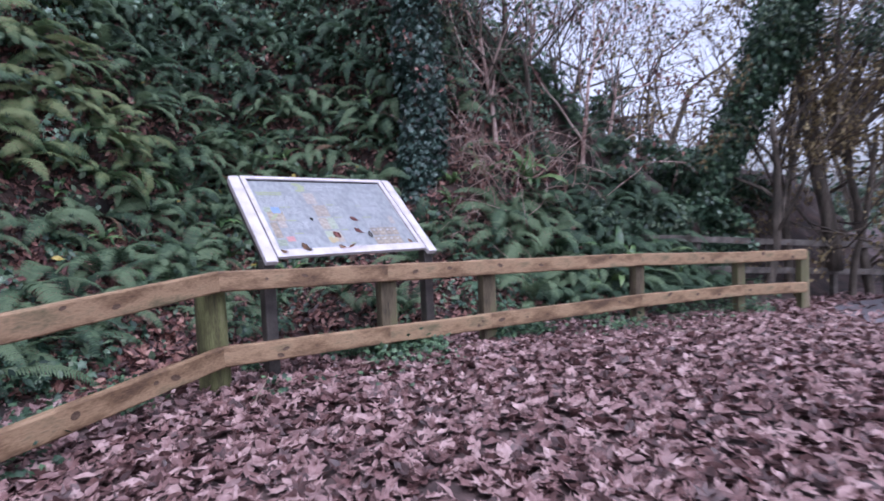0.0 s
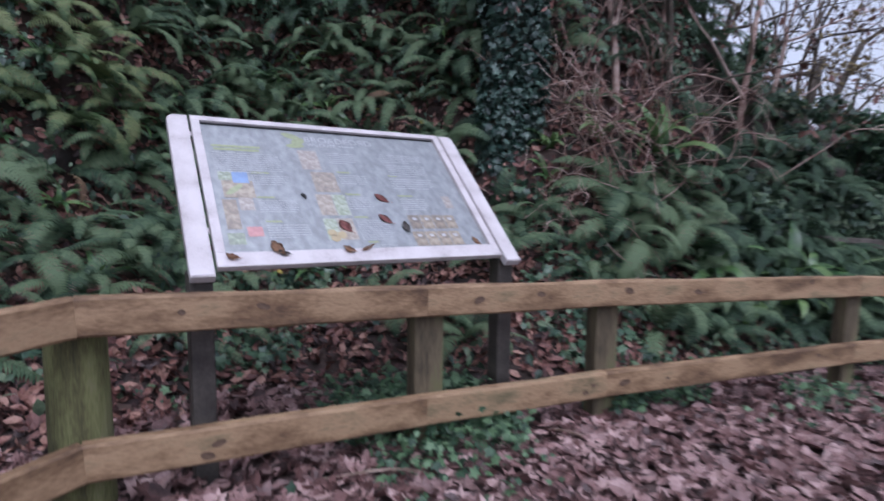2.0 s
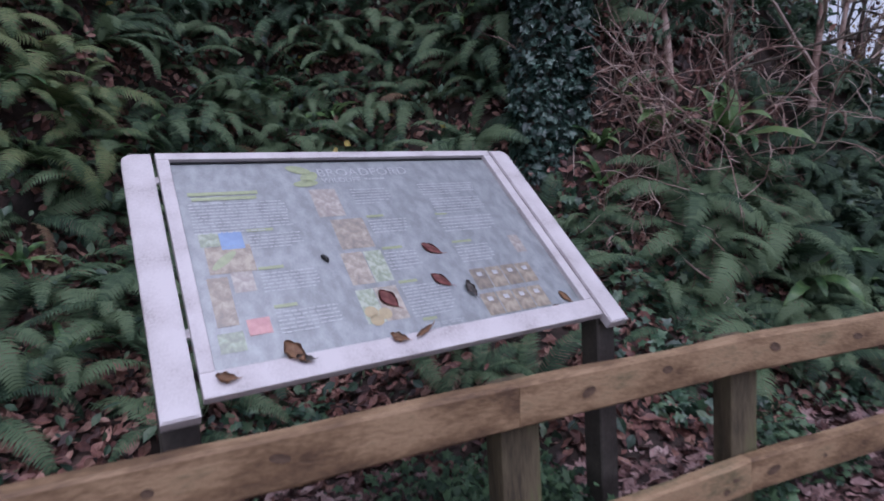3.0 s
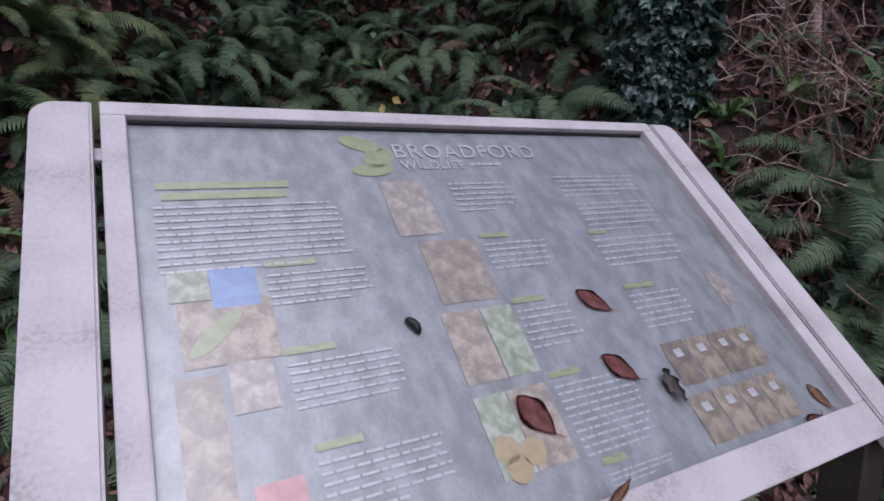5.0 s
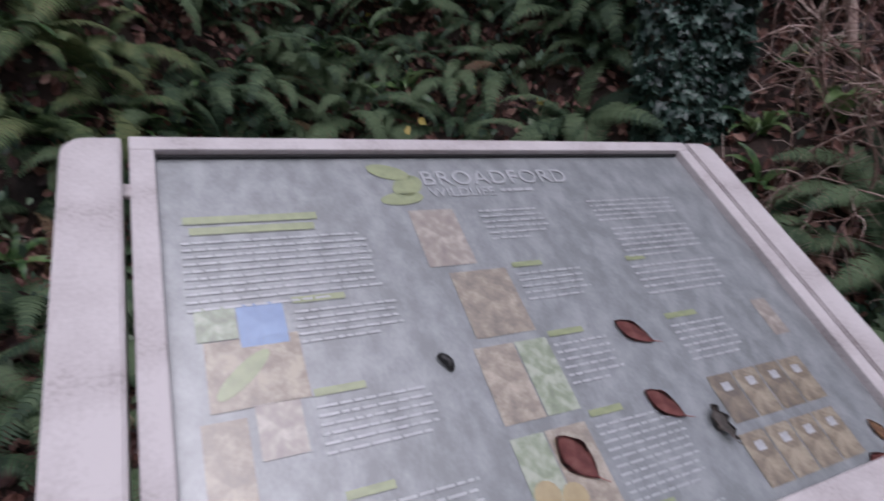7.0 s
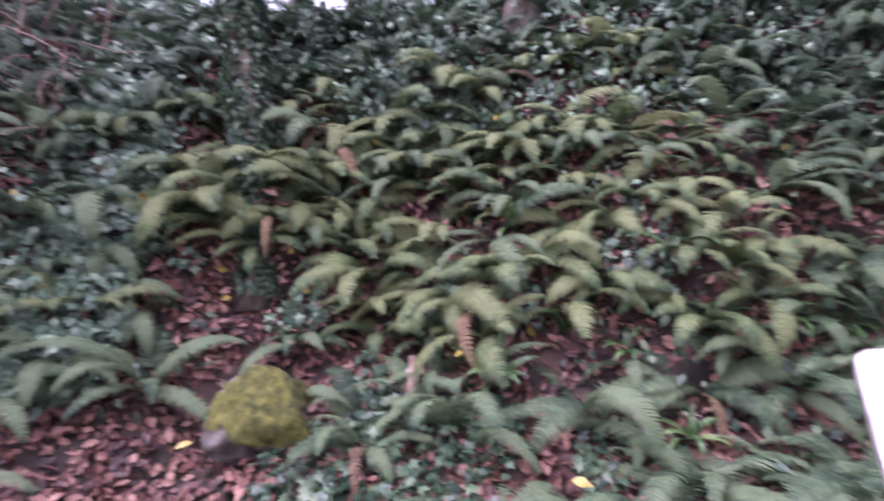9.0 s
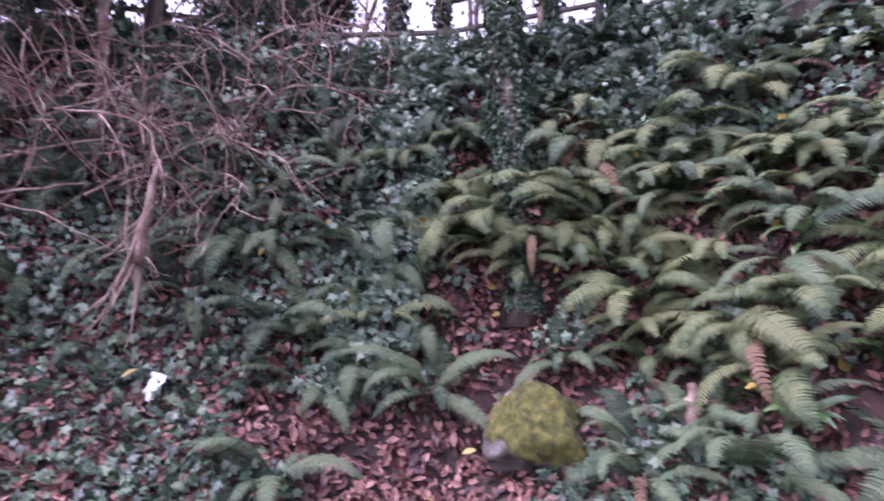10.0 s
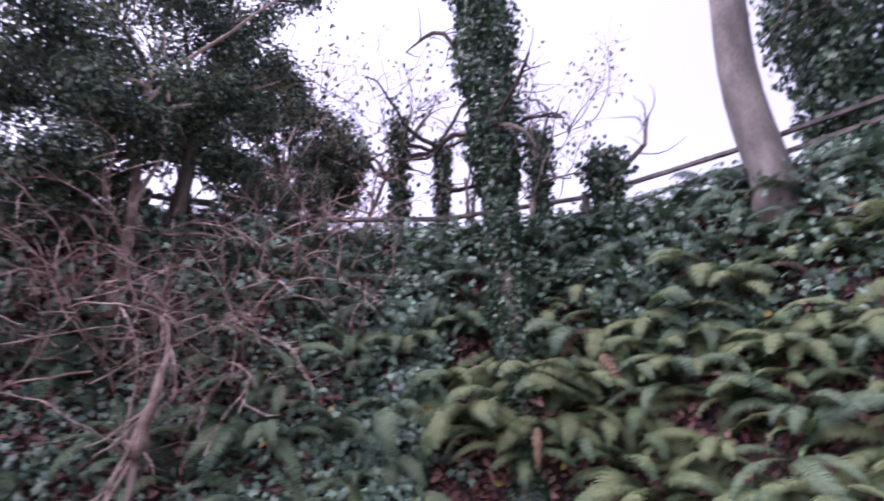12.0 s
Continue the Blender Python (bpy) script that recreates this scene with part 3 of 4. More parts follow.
for cx, cy in ((-0.195, -0.335), (-0.145, -0.350), (-0.185, -0.372)):
    bmesh.ops.create_circle(bm, cap_ends=True, segments=14, radius=0.026, matrix=Matrix.Translation((cx, cy, 0)))
part("fruit_print", bm, PRINTYELLOW, sign, "", pose(0, 0, lift + 0.0007))
text_block(-0.059, -0.320, 0.120, -0.215, 5)
text_block(-0.042, -0.125, 0.138, -0.040, 4, 0.08)
text_block(-0.040, 0.060, 0.105, 0.165, 5, 0.09)
text_block(-0.038, 0.240, 0.162, 0.395, 8, 0.08)
text_block(0.281, -0.335, 0.587, -0.250, 4)
text_block(0.302, -0.235, 0.582, -0.125, 5)
text_block(0.287, -0.110, 0.587, -0.010, 4, 0.06)
text_block(0.290, 0.065, 0.470, 0.170, 5, 0.10)
photo(0.591, 0.040, 0.646, 0.145, PRINTPINK)
for row, v in enumerate((0.205, 0.335)):
    for k in range(4):
        u = 0.292 + 0.080 * k - 0.015 * row
        photo(u, v, u + 0.074, v + 0.108, PRINTTAN)
        on_sign("caption_bar", flat_bm(0.025, 0.020), PRINTWHITE, u + 0.04, v + 0.03, lift + 0.0007)
text_block(-0.013, 0.425, 0.157, 0.455, 2, 0.06)


def dead_leaf(name, u, v, length, width, turn, mat, label, curl=0.002, height=-0.010):
    """A curled dry leaf with a midrib and a short stalk lying on the board."""
    bm = bmesh.new()
    n, rings = 9, []
    for k in range(n + 1):
        t = k / n
        w = width / 2 * math.sin(math.pi * min(1, max(0.03, t ** 0.85))) * (1 + 0.04 * math.sin(k * 5.0))
        x = (t - 0.5) * length
        zc = curl * (2 * t - 1) ** 2 * 0.7
        rings.append([bm.verts.new((x, yy * w, zc + curl * abs(yy) ** 1.5 * (0.7 + 0.5 * math.sin(k * 2.1)) + 0.0012 * math.sin(k * 3 + yy * 4))) for yy in (-1, -0.5, 0, 0.5, 1)])
    for r0, r1 in zip(rings[:-1], rings[1:]):
        for j in range(4):
            bm.faces.new((r0[j], r1[j], r1[j + 1], r0[j + 1]))
    bmesh.ops.solidify(bm, geom=bm.faces[:], thickness=0.0006)
    blade = new(name)
    blade.matrix_basis = SIGN_M @ pose(u, -v, height + 0.003, 0, 0, turn)
    blade.empty_display_size = 0.03
    tagged(blade, label, "leaf", "fallen leaves on the sign")
    part("leaf_blade", bm, mat, blade, smooth=True)
    tv, tf = tube([(length * 0.46, 0, 0.004), (length * 0.56, 0.003, 0.005), (length * 0.66, 0.010, 0.004)], [0.0012, 0.001, 0.0008], 5)
    child("stalk", mesh_from("stalk", tv, tf, mat), blade)


dead_leaf("fallen_leaf", 0.176, 0.070, 0.098, 0.052, -42, REDLEAF, "dark red-brown fallen leaf lying on the sign board")
dead_leaf("fallen_leaf", 0.145, 0.238, 0.095, 0.054, -48, REDLEAF, "dark red-brown fallen leaf lying on the sign board")
dead_leaf("fallen_leaf", -0.109, 0.290, 0.100, 0.066, -62, REDLEAF, "dark red-brown fallen leaf lying on the sign board", 0.003)
dead_leaf("fallen_leaf", 0.251, 0.305, 0.080, 0.042, -80, GREYLEAF, "curled grey fallen leaf lying on the sign board", 0.011)
dead_leaf("fallen_leaf", 0.680, 0.420, 0.075, 0.036, -65, TANLEAF, "orange-tan fallen leaf at the edge of the sign board")
dead_leaf("fallen_leaf", 0.606, 0.470, 0.070, 0.045, 15, REDLEAF, "dark red-brown fallen leaf against the sign frame")
dead_leaf("fallen_leaf", -0.725, 0.500, 0.065, 0.035, -20, TANLEAF, "tan curled leaf on the white lower frame", 0.010, 0.014)
dead_leaf("fallen_leaf", -0.511, 0.455, 0.095, 0.060, -60, TANLEAF, "large brown curled leaf over the lower frame", 0.010, 0.014)
dead_leaf("fallen_leaf", -0.485, 0.488, 0.060, 0.030, -20, GREYLEAF, "curled grey leaf on the white lower frame", 0.010, 0.014)
dead_leaf("fallen_leaf", -0.149, 0.478, 0.070, 0.038, -30, TANLEAF, "brown curled leaf on the white lower frame", 0.010, 0.014)
dead_leaf("fallen_leaf", -0.044, 0.470, 0.100, 0.020, 25, TANLEAF, "thin curled brown leaf on the lower frame", 0.010, 0.014)

slug = new("slug")
slug.matrix_basis = SIGN_M @ pose(-0.287, -0.063, -0.010, 0, 0, -62) @ Matrix.Diagonal((0.8, 0.8, 0.8, 1))
tagged(slug, "small black slug curled up on the sign board", "slug")
sv, sf = tube([(-0.026, 0, 0.004), (-0.020, 0, 0.007), (-0.006, 0.003, 0.009), (0.008, 0.003, 0.009), (0.018, 0, 0.007), (0.026, -0.003, 0.004)], [0.003, 0.009, 0.012, 0.012, 0.009, 0.003], 10)
child("slug_body", mesh_from("slug_body", sv, sf, SLUG, True), slug)

# ---- vegetation shapes ----
rng = np.random.default_rng(7)


def frond_mesh(name, mat, arch, rise, width, pairs, seed):
    """A feathered frond 1 m long that rises and bows over along +y: a rib with pairs of tapered leaflets."""
    r = np.random.default_rng(seed)
    pts, angle, p = [], rise, np.zeros(3)
    n = pairs + 4
    for k in range(n + 1):
        pts.append(p.copy())
        p = p + np.array([0.012 * math.sin(k * 0.7 + seed), math.cos(angle), math.sin(angle)]) / n
        angle -= arch / n * (0.5 + 1.0 * k / n)
    pts = np.array(pts)
    pieces = [tube(pts[::3], np.linspace(0.006, 0.0015, len(pts[::3])), 3)]
    for k in range(3, n):
        t = (k - 3) / (n - 3)
        length = width * (math.sin(math.pi * min(1, 0.16 + 0.80 * t ** 0.8)) ** 0.8) * r.uniform(0.85, 1.1)
        d = pts[min(k + 1, n)] - pts[k - 1]
        d = d / np.linalg.norm(d)
        up = np.cross([1, 0, 0], d)
        half = 0.41 / n
        for s in (-1, 1):
            out = np.array([s, 0, 0]) * 0.93 + d * 0.34 - up * r.uniform(0.02, 0.20)
            a = pts[k]
            mid, tip = a + out * length * 0.55 - up * 0.01 * length, a + out * length - up * length * 0.16 + d * length * 0.08
            v = [a - d * half, a + d * half, mid + d * half * 0.95 + up * 0.004, tip, mid - d * half * 0.95 + up * 0.004]
            pieces.append((np.array(v), [(0, 1, 2, 4), (4, 2, 3)] if s > 0 else [(1, 0, 4, 2), (2, 4, 3)]))
    return mesh_from(name, *merge(pieces), mat)


FRONDS = [frond_mesh("frond", FERN, a, b, w, 36, s) for a, b, w, s in ((1.9, 0.95, 0.145, 1), (2.3, 1.1, 0.165, 2), (1.5, 0.7, 0.135, 3), (2.7, 1.2, 0.155, 4))]
FRONDS_LIGHT = [frond_mesh("frond", FERNLIGHT, a, b, w, 32, s) for a, b, w, s in ((1.8, 0.9, 0.17, 5), (2.2, 1.0, 0.18, 6))]
FRONDS_DEAD = [frond_mesh("frond", FERNDEAD, 2.6, 0.8, 0.09, 20, 9)]


def strap_mesh(name, mat, arch, seed):
    pts, angle, p = [], 1.15, np.zeros(3)
    for k in range(11):
        pts.append(p.copy())
        p = p + np.array([0.02 * math.sin(k + seed), math.cos(angle), math.sin(angle)]) / 10
        angle -= arch / 10 * (0.4 + 1.2 * k / 10)
    v, f = [], []
    for k, q in enumerate(pts):
        w = 0.075 * math.sin(math.pi * min(1, 0.12 + 0.88 * k / 10)) ** 0.6 + 0.002
        wave = 0.012 * math.sin(k * 2.2 + seed)
        v += [q + np.array([-w, 0, 0.02 + wave]), q, q + np.array([w, 0, 0.02 - wave])]
    for k in range(10):
        for j in range(2):
            f.append((k * 3 + j, k * 3 + j + 1, k * 3 + j + 4, k * 3 + j + 3))
    return mesh_from(name, v, f, mat, True)


STRAPS = [strap_mesh("strap_leaf", STRAP, a, s) for a, s in ((2.2, 1), (2.7, 2), (1.7, 3))]


def basis(up):
    z = Vector(up).normalized()
    x = Vector((0, 1, 0)).cross(z) if abs(z.y) < 0.9 else Vector((1, 0, 0)).cross(z)
    x.normalize()
    return Matrix((x, z.cross(x), z)).transposed().to_4x4()


def fern(place, up, size, count, meshes, name="fern", piece="frond", label="", group="", spread=1.0, dead=0.02):
    """A crown of fronds that arch outwards and hang down the slope."""
    plant = new(name)
    plant.matrix_basis = Matrix.Translation(place) @ basis(up)
    plant.empty_display_size = 0.1
    tagged(plant, label, "fern", group)
    start = random.uniform(0, 360)
    for k in range(count):
        me = random.choice(FRONDS_DEAD) if random.random() < dead else random.choice(meshes)
        s = size * random.uniform(0.65, 1.1)
        m = pose(0, 0, 0, 0, 0, start + 360 * k / count + random.uniform(-16, 16)) @ pose(0, 0, 0, random.uniform(-22, 18), random.uniform(-18, 18), 0)
        child(piece, me, plant, m @ Matrix.Diagonal((s, s, s, 1)))
    return plant


def leaf_stuff(name, places, normals, sizes, shape, mat, label, category, wobble=0.6, hang=None, parent=None):
    v, f = scatter(*shape, frames(np.array(places), np.array(normals), sizes, rng, wobble, hang))
    ob = new(name, mesh_from(name, v, f, mat))
    if parent is not None:
        ob.parent = parent
        return ob
    return tagged(ob, label, category, kind="stuff")


def face_index(x, y):
    """Where along the face line a plan point lies nearest."""
    return float(np.argmin(np.hypot(FACE_LINE[:, 0] - x, FACE_LINE[:, 1] - y)))


def profile_index(z):
    zs = PROF[:72, 1]
    return float(np.argmin(np.abs(zs - z)))


def on_bank(x, y, z):
    i = face_index(x, y)
    q = profile_index(z)
    return bank(i, q), i, q


# ---- ferns on the bank ----
FERN_LABEL = "green arching fern growing on the steep bank"
spots, tries = [], 0
random.seed(11)
while len(spots) < 560 and tries < 30000:
    tries += 1
    i, q = random.uniform(30, 224), random.uniform(11, 52)
    p = bank(i, q)
    bare = noise.noise(Vector((p.x * 0.45, p.y * 0.45, p.z * 0.6)))
    # leafier behind the sign, thinner where ivy and brambles take over on the south end
    south = max(0.0, min(1.0, (3.4 - p.y) / 2.0)) if p.x < -4 else 0.0
    if bare < -0.50 or random.random() < south * (0.88 if p.z < 2.6 else 0.7):
        continue
    if p.x < -5 and (abs(p.y - 3.4) < 0.62 and p.z < 1.75 or p.z < 1.25 and random.random() < 0.85) or (p.x + 1.98) ** 2 + (p.y - 8.9) ** 2 < 0.5 and p.z > 1.2:
        continue
    if p.x < -4.8 and p.z < 2.1 and random.random() < 0.55:
        continue
    if p.z < 1.0 and -4.6 < p.x < -0.6 and random.random() < 0.9:
        continue
    if p.z > 4.9 and random.random() < 0.5 or p.x > -1.45 and p.z > 1.5 and random.random() < 0.88:
        continue
    if all((p - s[0]).length > 0.26 for s in spots):
        spots.append((p, i, q))
spots.sort(key=lambda s: (s[0] - Vector((-2.5, 4.0, 1.6))).length)
for p, i, q in spots[:265]:
    n = bank_normal(i, q)
    up = n * 0.75 + Vector((0, 0, 0.9))
    light = p.x < -5.2 and 2.0 < p.y < 7.2 and 1.9 < p.z < 5.4
    fern(p - n * 0.03, up, random.uniform(0.58, 1.05), random.randint(7, 10), FRONDS_LIGHT if light and random.random() < 0.85 else FRONDS, label=FERN_LABEL, group="ferns on the bank")
far_pieces = []
for p, i, q in spots[265:]:
    n = bank_normal(i, q)
    root = Matrix.Translation(p) @ basis(n * 0.75 + Vector((0, 0, 0.9)))
    for k in range(8):
        me = random.choice(FRONDS)
        s = random.uniform(0.5, 0.9)
        m = root @ pose(0, 0, 0, 0, 0, 45 * k + random.uniform(-16, 16)) @ pose(0, 0, 0, random.uniform(-22, 18), random.uniform(-18, 18), 0) @ Matrix.Diagonal((s, s, s, 1))
        co = np.empty(len(me.vertices) * 3)
        me.vertices.foreach_get("co", co)
        mm = np.array(m)
        far_pieces.append((co.reshape(-1, 3) @ mm[:3, :3].T + mm[:3, 3], [list(f.vertices) for f in me.polygons]))
tagged(new("distant_ferns", mesh_from("distant_ferns", *merge(far_pieces), FERN)), "more green ferns along the far parts of the bank", "ferns", kind="stuff")
for k in range(60):
    i, q = random.uniform(62, 130), random.uniform(16, 46)
    p = bank(i, q)
    n = bank_normal(i, q)
    fern(p, n * 0.8 + Vector((0, 0, 0.8)), random.uniform(0.30, 0.5), random.randint(6, 9), STRAPS, "hartstongue_fern", "strap_leaf", "glossy strap-leaved fern hanging on the bank", "strap ferns on the bank", dead=0)
# ferns at the foot behind the fence
for k in range(22):
    t = random.uniform(0.26, 1)
    x, y = -2.2 + 5.0 * t + random.uniform(-0.3, 0.3), 7.75 + 2.7 * t + random.uniform(-0.35, 0.7)
    fern(Vector((x, y, ground_at(x, y))), Vector((0.15, -0.3, 1)), random.uniform(0.6, 0.95), random.randint(7, 10), FRONDS if random.random() < 0.7 else STRAPS, label="green fern at the foot of the bank behind the fence", group="ferns behind the fence")

# ---- leaves on the bank: dead leaves and ivy ----
def bank_scatter(n, test, i0=20, i1=226, q0=8, q1=62, lift=0.02):
    ps, ns = [], []
    while len(ps) < n:
        i, q = random.uniform(i0, i1), random.uniform(q0, q1)
        p = bank(i, q)
        if test(p):
            nn = bank_normal(i, q)
            ps.append(p + nn * random.uniform(0, lift))
            ns.append(nn)
    return ps, ns


IVY_Y = 2.0
ps, ns = bank_scatter(9000, lambda p: True, 56, 132, 1, 24, 0.05)
leaf_stuff("foot_leaf_litter", ps, ns, rng.uniform(0.05, 0.11, len(ps)), (CURL_V, CURL_F), BANKLITTER, "dark wet dead leaves heaped behind the fence", "leaves", 0.5)
ps, ns = bank_scatter(52000, lambda p: True, 48, 216, 8, 54, 0.08)
leaf_stuff("bank_leaf_litter", ps, ns, rng.uniform(0.05, 0.105, len(ps)), (CURL_V, CURL_F), BANKLITTER, "red-brown dead leaves caught all over the bank", "leaves", 0.5)
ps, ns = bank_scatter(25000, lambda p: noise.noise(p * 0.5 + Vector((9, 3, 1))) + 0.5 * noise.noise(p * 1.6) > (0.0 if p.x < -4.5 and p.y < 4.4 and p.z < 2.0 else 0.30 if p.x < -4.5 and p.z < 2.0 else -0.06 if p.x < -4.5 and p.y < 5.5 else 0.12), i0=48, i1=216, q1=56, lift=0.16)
# shade at the foot put into the colour: ivy below 2.1 m is darker
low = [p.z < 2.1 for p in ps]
for name, mat, keep, label in (("bank_ivy", IVYPALE, False, "trailing pale ivy covering patches of the bank"), ("foot_ivy", IVY, True, "ivy trailing over the foot of the bank, shade put into its darker colour")):
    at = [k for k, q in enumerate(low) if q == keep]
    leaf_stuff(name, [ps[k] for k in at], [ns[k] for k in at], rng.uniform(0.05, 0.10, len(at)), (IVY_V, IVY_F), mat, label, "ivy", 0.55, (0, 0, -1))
ps, ns = bank_scatter(70, lambda p: p.x < -4.5 or p.z < 2.5, 60, 205, 12, 44, 0.3)
leaf_stuff("yellow_leaves", ps, ns, rng.uniform(0.07, 0.13, len(ps)), (OVAL_V, OVAL_F), YELLOWLEAF, "a few yellowed leaves caught among the ferns", "leaves", 0.5)
ps, ns = bank_scatter(9000, lambda p: p.z > 4.0, lift=0.35)
leaf_stuff("crest_ivy", ps, ns, rng.uniform(0.06, 0.11, len(ps)), (IVY_V, IVY_F), IVYPALE, "glossy ivy thick along the top of the bank", "ivy", 0.7, (0, 0, -1))

ps, ns = bank_scatter(4800, lambda p: p.x < -4.5 and p.z > 1.5 and abs(p.y - IVY_Y - 0.35 * noise.noise(Vector((0, p.z, 4)))) < 0.42 + 0.25 * noise.noise(p * 1.4), i0=120, i1=216, q1=56, lift=0.22)
leaf_stuff("ivy_band", ps, ns, rng.uniform(0.06, 0.11, len(ps)), (IVY_V, IVY_F), IVYPALE, "band of pale blue-green ivy running down the bank", "ivy", 0.5, (0, 0, -1))
ps, ns = bank_scatter(3600, lambda p: p.x < -4.5 and p.y > 3.4 and p.z > 3.9 and noise.noise(p * 0.9) > -0.2, i0=100, i1=216, q1=60, lift=0.25)
leaf_stuff("upper_ivy", ps, ns, rng.uniform(0.06, 0.11, len(ps)), (IVY_V, IVY_F), IVYPALE, "pale glossy ivy spread below the top fence", "ivy", 0.6, (0, 0, -1))

# ---- leaves on the path ----
ps, ns = [], []
while len(ps) < 42000:
    x, y = random.uniform(-4.5, 9.5), random.uniform(-1.5, 15)
    if random.random() > 1.25 - (abs(y - 3) + abs(x)) / 14:
        continue
    k = face_index(x, y)
    if (Vector((x, y)) - Vector(FACE_LINE[int(k)])).dot(Vector(FACE_OUT[int(k)])) > -2.9 * foot_scale(k):
        continue
    if y > 6.0 and np.hypot(PATH_LINE[:, 0] - x, PATH_LINE[:, 1] - y).min() < 1.2 and random.random() < min(0.9, (y - 6.0) * 0.4):
        continue
    ps.append((x, y, hill(x, y) + noise.noise(Vector((x, y, 0)) * 0.7) * 0.03 - 0.012 + random.uniform(0, 0.022)))
    ns.append((0, 0, 1))
leaf_stuff("path_leaf_litter", ps[::2], ns[::2], rng.uniform(0.06, 0.12, len(ps[::2])), (CURL_V, CURL_F), LITTER, "damp purple-brown fallen leaves spread over the path", "leaves", 0.42)
leaf_stuff("path_lobed_leaves", ps[1::2], ns[1::2], rng.uniform(0.06, 0.13, len(ps[1::2])), (MAPLE_V, MAPLE_F), LITTER, "lobed brown fallen leaves mixed over the path", "leaves", 0.38)
# nettles and low green plants along the fence
ps, ns = [], []
while len(ps) < 5600:
    k = random.choice((1, 2, 2, 3, 3, 3, 4, 4, 4, 5, 6))
    t = random.random()
    a, b = Vector(FENCE[k]), Vector(FENCE[k + 1])
    d = (b - a).normalized()
    off = random.gauss(0.40, 0.38)
    p = a.lerp(b, t) + Vector((-d.y, d.x)) * off
    if noise.noise(Vector((p.x, p.y, 2)) * 1.3) < -0.1:
        continue
    h = abs(random.gauss(0, 0.07)) + 0.01
    ps.append((p.x, p.y, hill(p.x, p.y) + h))
    ns.append((0.1, -0.2, 1))
leaf_stuff("verge_plants", ps, ns, rng.uniform(0.025, 0.065, len(ps)), (IVY_V, IVY_F), NETTLE, "low green nettles and ivy along the foot of the fence", "plants", 0.5)


# ---- woody things ----
def wander(start, direction, length, steps, r, bend=0.25, lift=0.0, droop=0.0):
    p, d = np.array(start, float), np.array(direction, float)
    d /= np.linalg.norm(d)
    pts = [p.copy()]
    for k in range(steps):
        d = d + r.normal(0, bend, 3) + np.array([0, 0, lift - droop * k / steps])
        d /= np.linalg.norm(d)
        p = p + d * length / steps
        pts.append(p.copy())
    return np.array(pts)


def bramble(place, facing, size, canes, seed, mat, label, name="bramble_bush", group="brambles"):
    """Arching bare canes, each with short side twigs."""
    r = np.random.default_rng(seed)
    bush = new(name)
    bush.matrix_basis = Matrix.Translation(place)
    tagged(bush, label, "bush", group)
    for c in range(canes):
        d = np.array(facing) * r.uniform(0.2, 1.0) + r.normal(0, 0.75, 3) + np.array([0, 0, 0.7])
        n = 12
        pts = wander(r.normal(0, 0.18 * size, 3), d, size * r.uniform(0.7, 1.5), n, r, 0.17, 0.02, 0.26)
        pieces = [tube(pts, np.linspace(0.008, 0.003, n + 1) * r.uniform(0.8, 1.4), 4)]
        for k in range(3, n):
            for _ in range(r.integers(1, 3)):
                tw = wander(pts[k], pts[k] - pts[k - 1] + r.normal(0, 0.10, 3), size * r.uniform(0.12, 0.4), 4, r, 0.30)
                pieces.append(tube(tw, np.linspace(0.004, 0.0018, 5), 3))
        child("cane", mesh_from("cane", *merge(pieces), mat), bush)
    return bush


def foliage(r, centres, radii, n, size, shape, mat, parent, name="crown", hang=None):
    """Leaves in the shells of uneven clumps."""
    ps, ns = [], []
    for c, rad in zip(centres, radii):
        k = max(8, int(n * rad ** 2 / sum(q ** 2 for q in radii)))
        d = r.normal(0, 1, (k, 3))
        d /= np.linalg.norm(d, axis=1)[:, None]
        d[:, 2] *= 0.8
        ps.append(np.array(c) + d * rad * r.uniform(0.35, 1.12, (k, 1)))
        ns.append(d * 0.8 + np.array([0, 0, 0.5]))
    ps, ns = np.concatenate(ps), np.concatenate(ns)
    v, f = scatter(*shape, frames(ps, ns, r.uniform(0.7, 1.3, len(ps)) * size, r, 0.6, hang))
    return child(name, mesh_from(name, v, f, mat), parent)


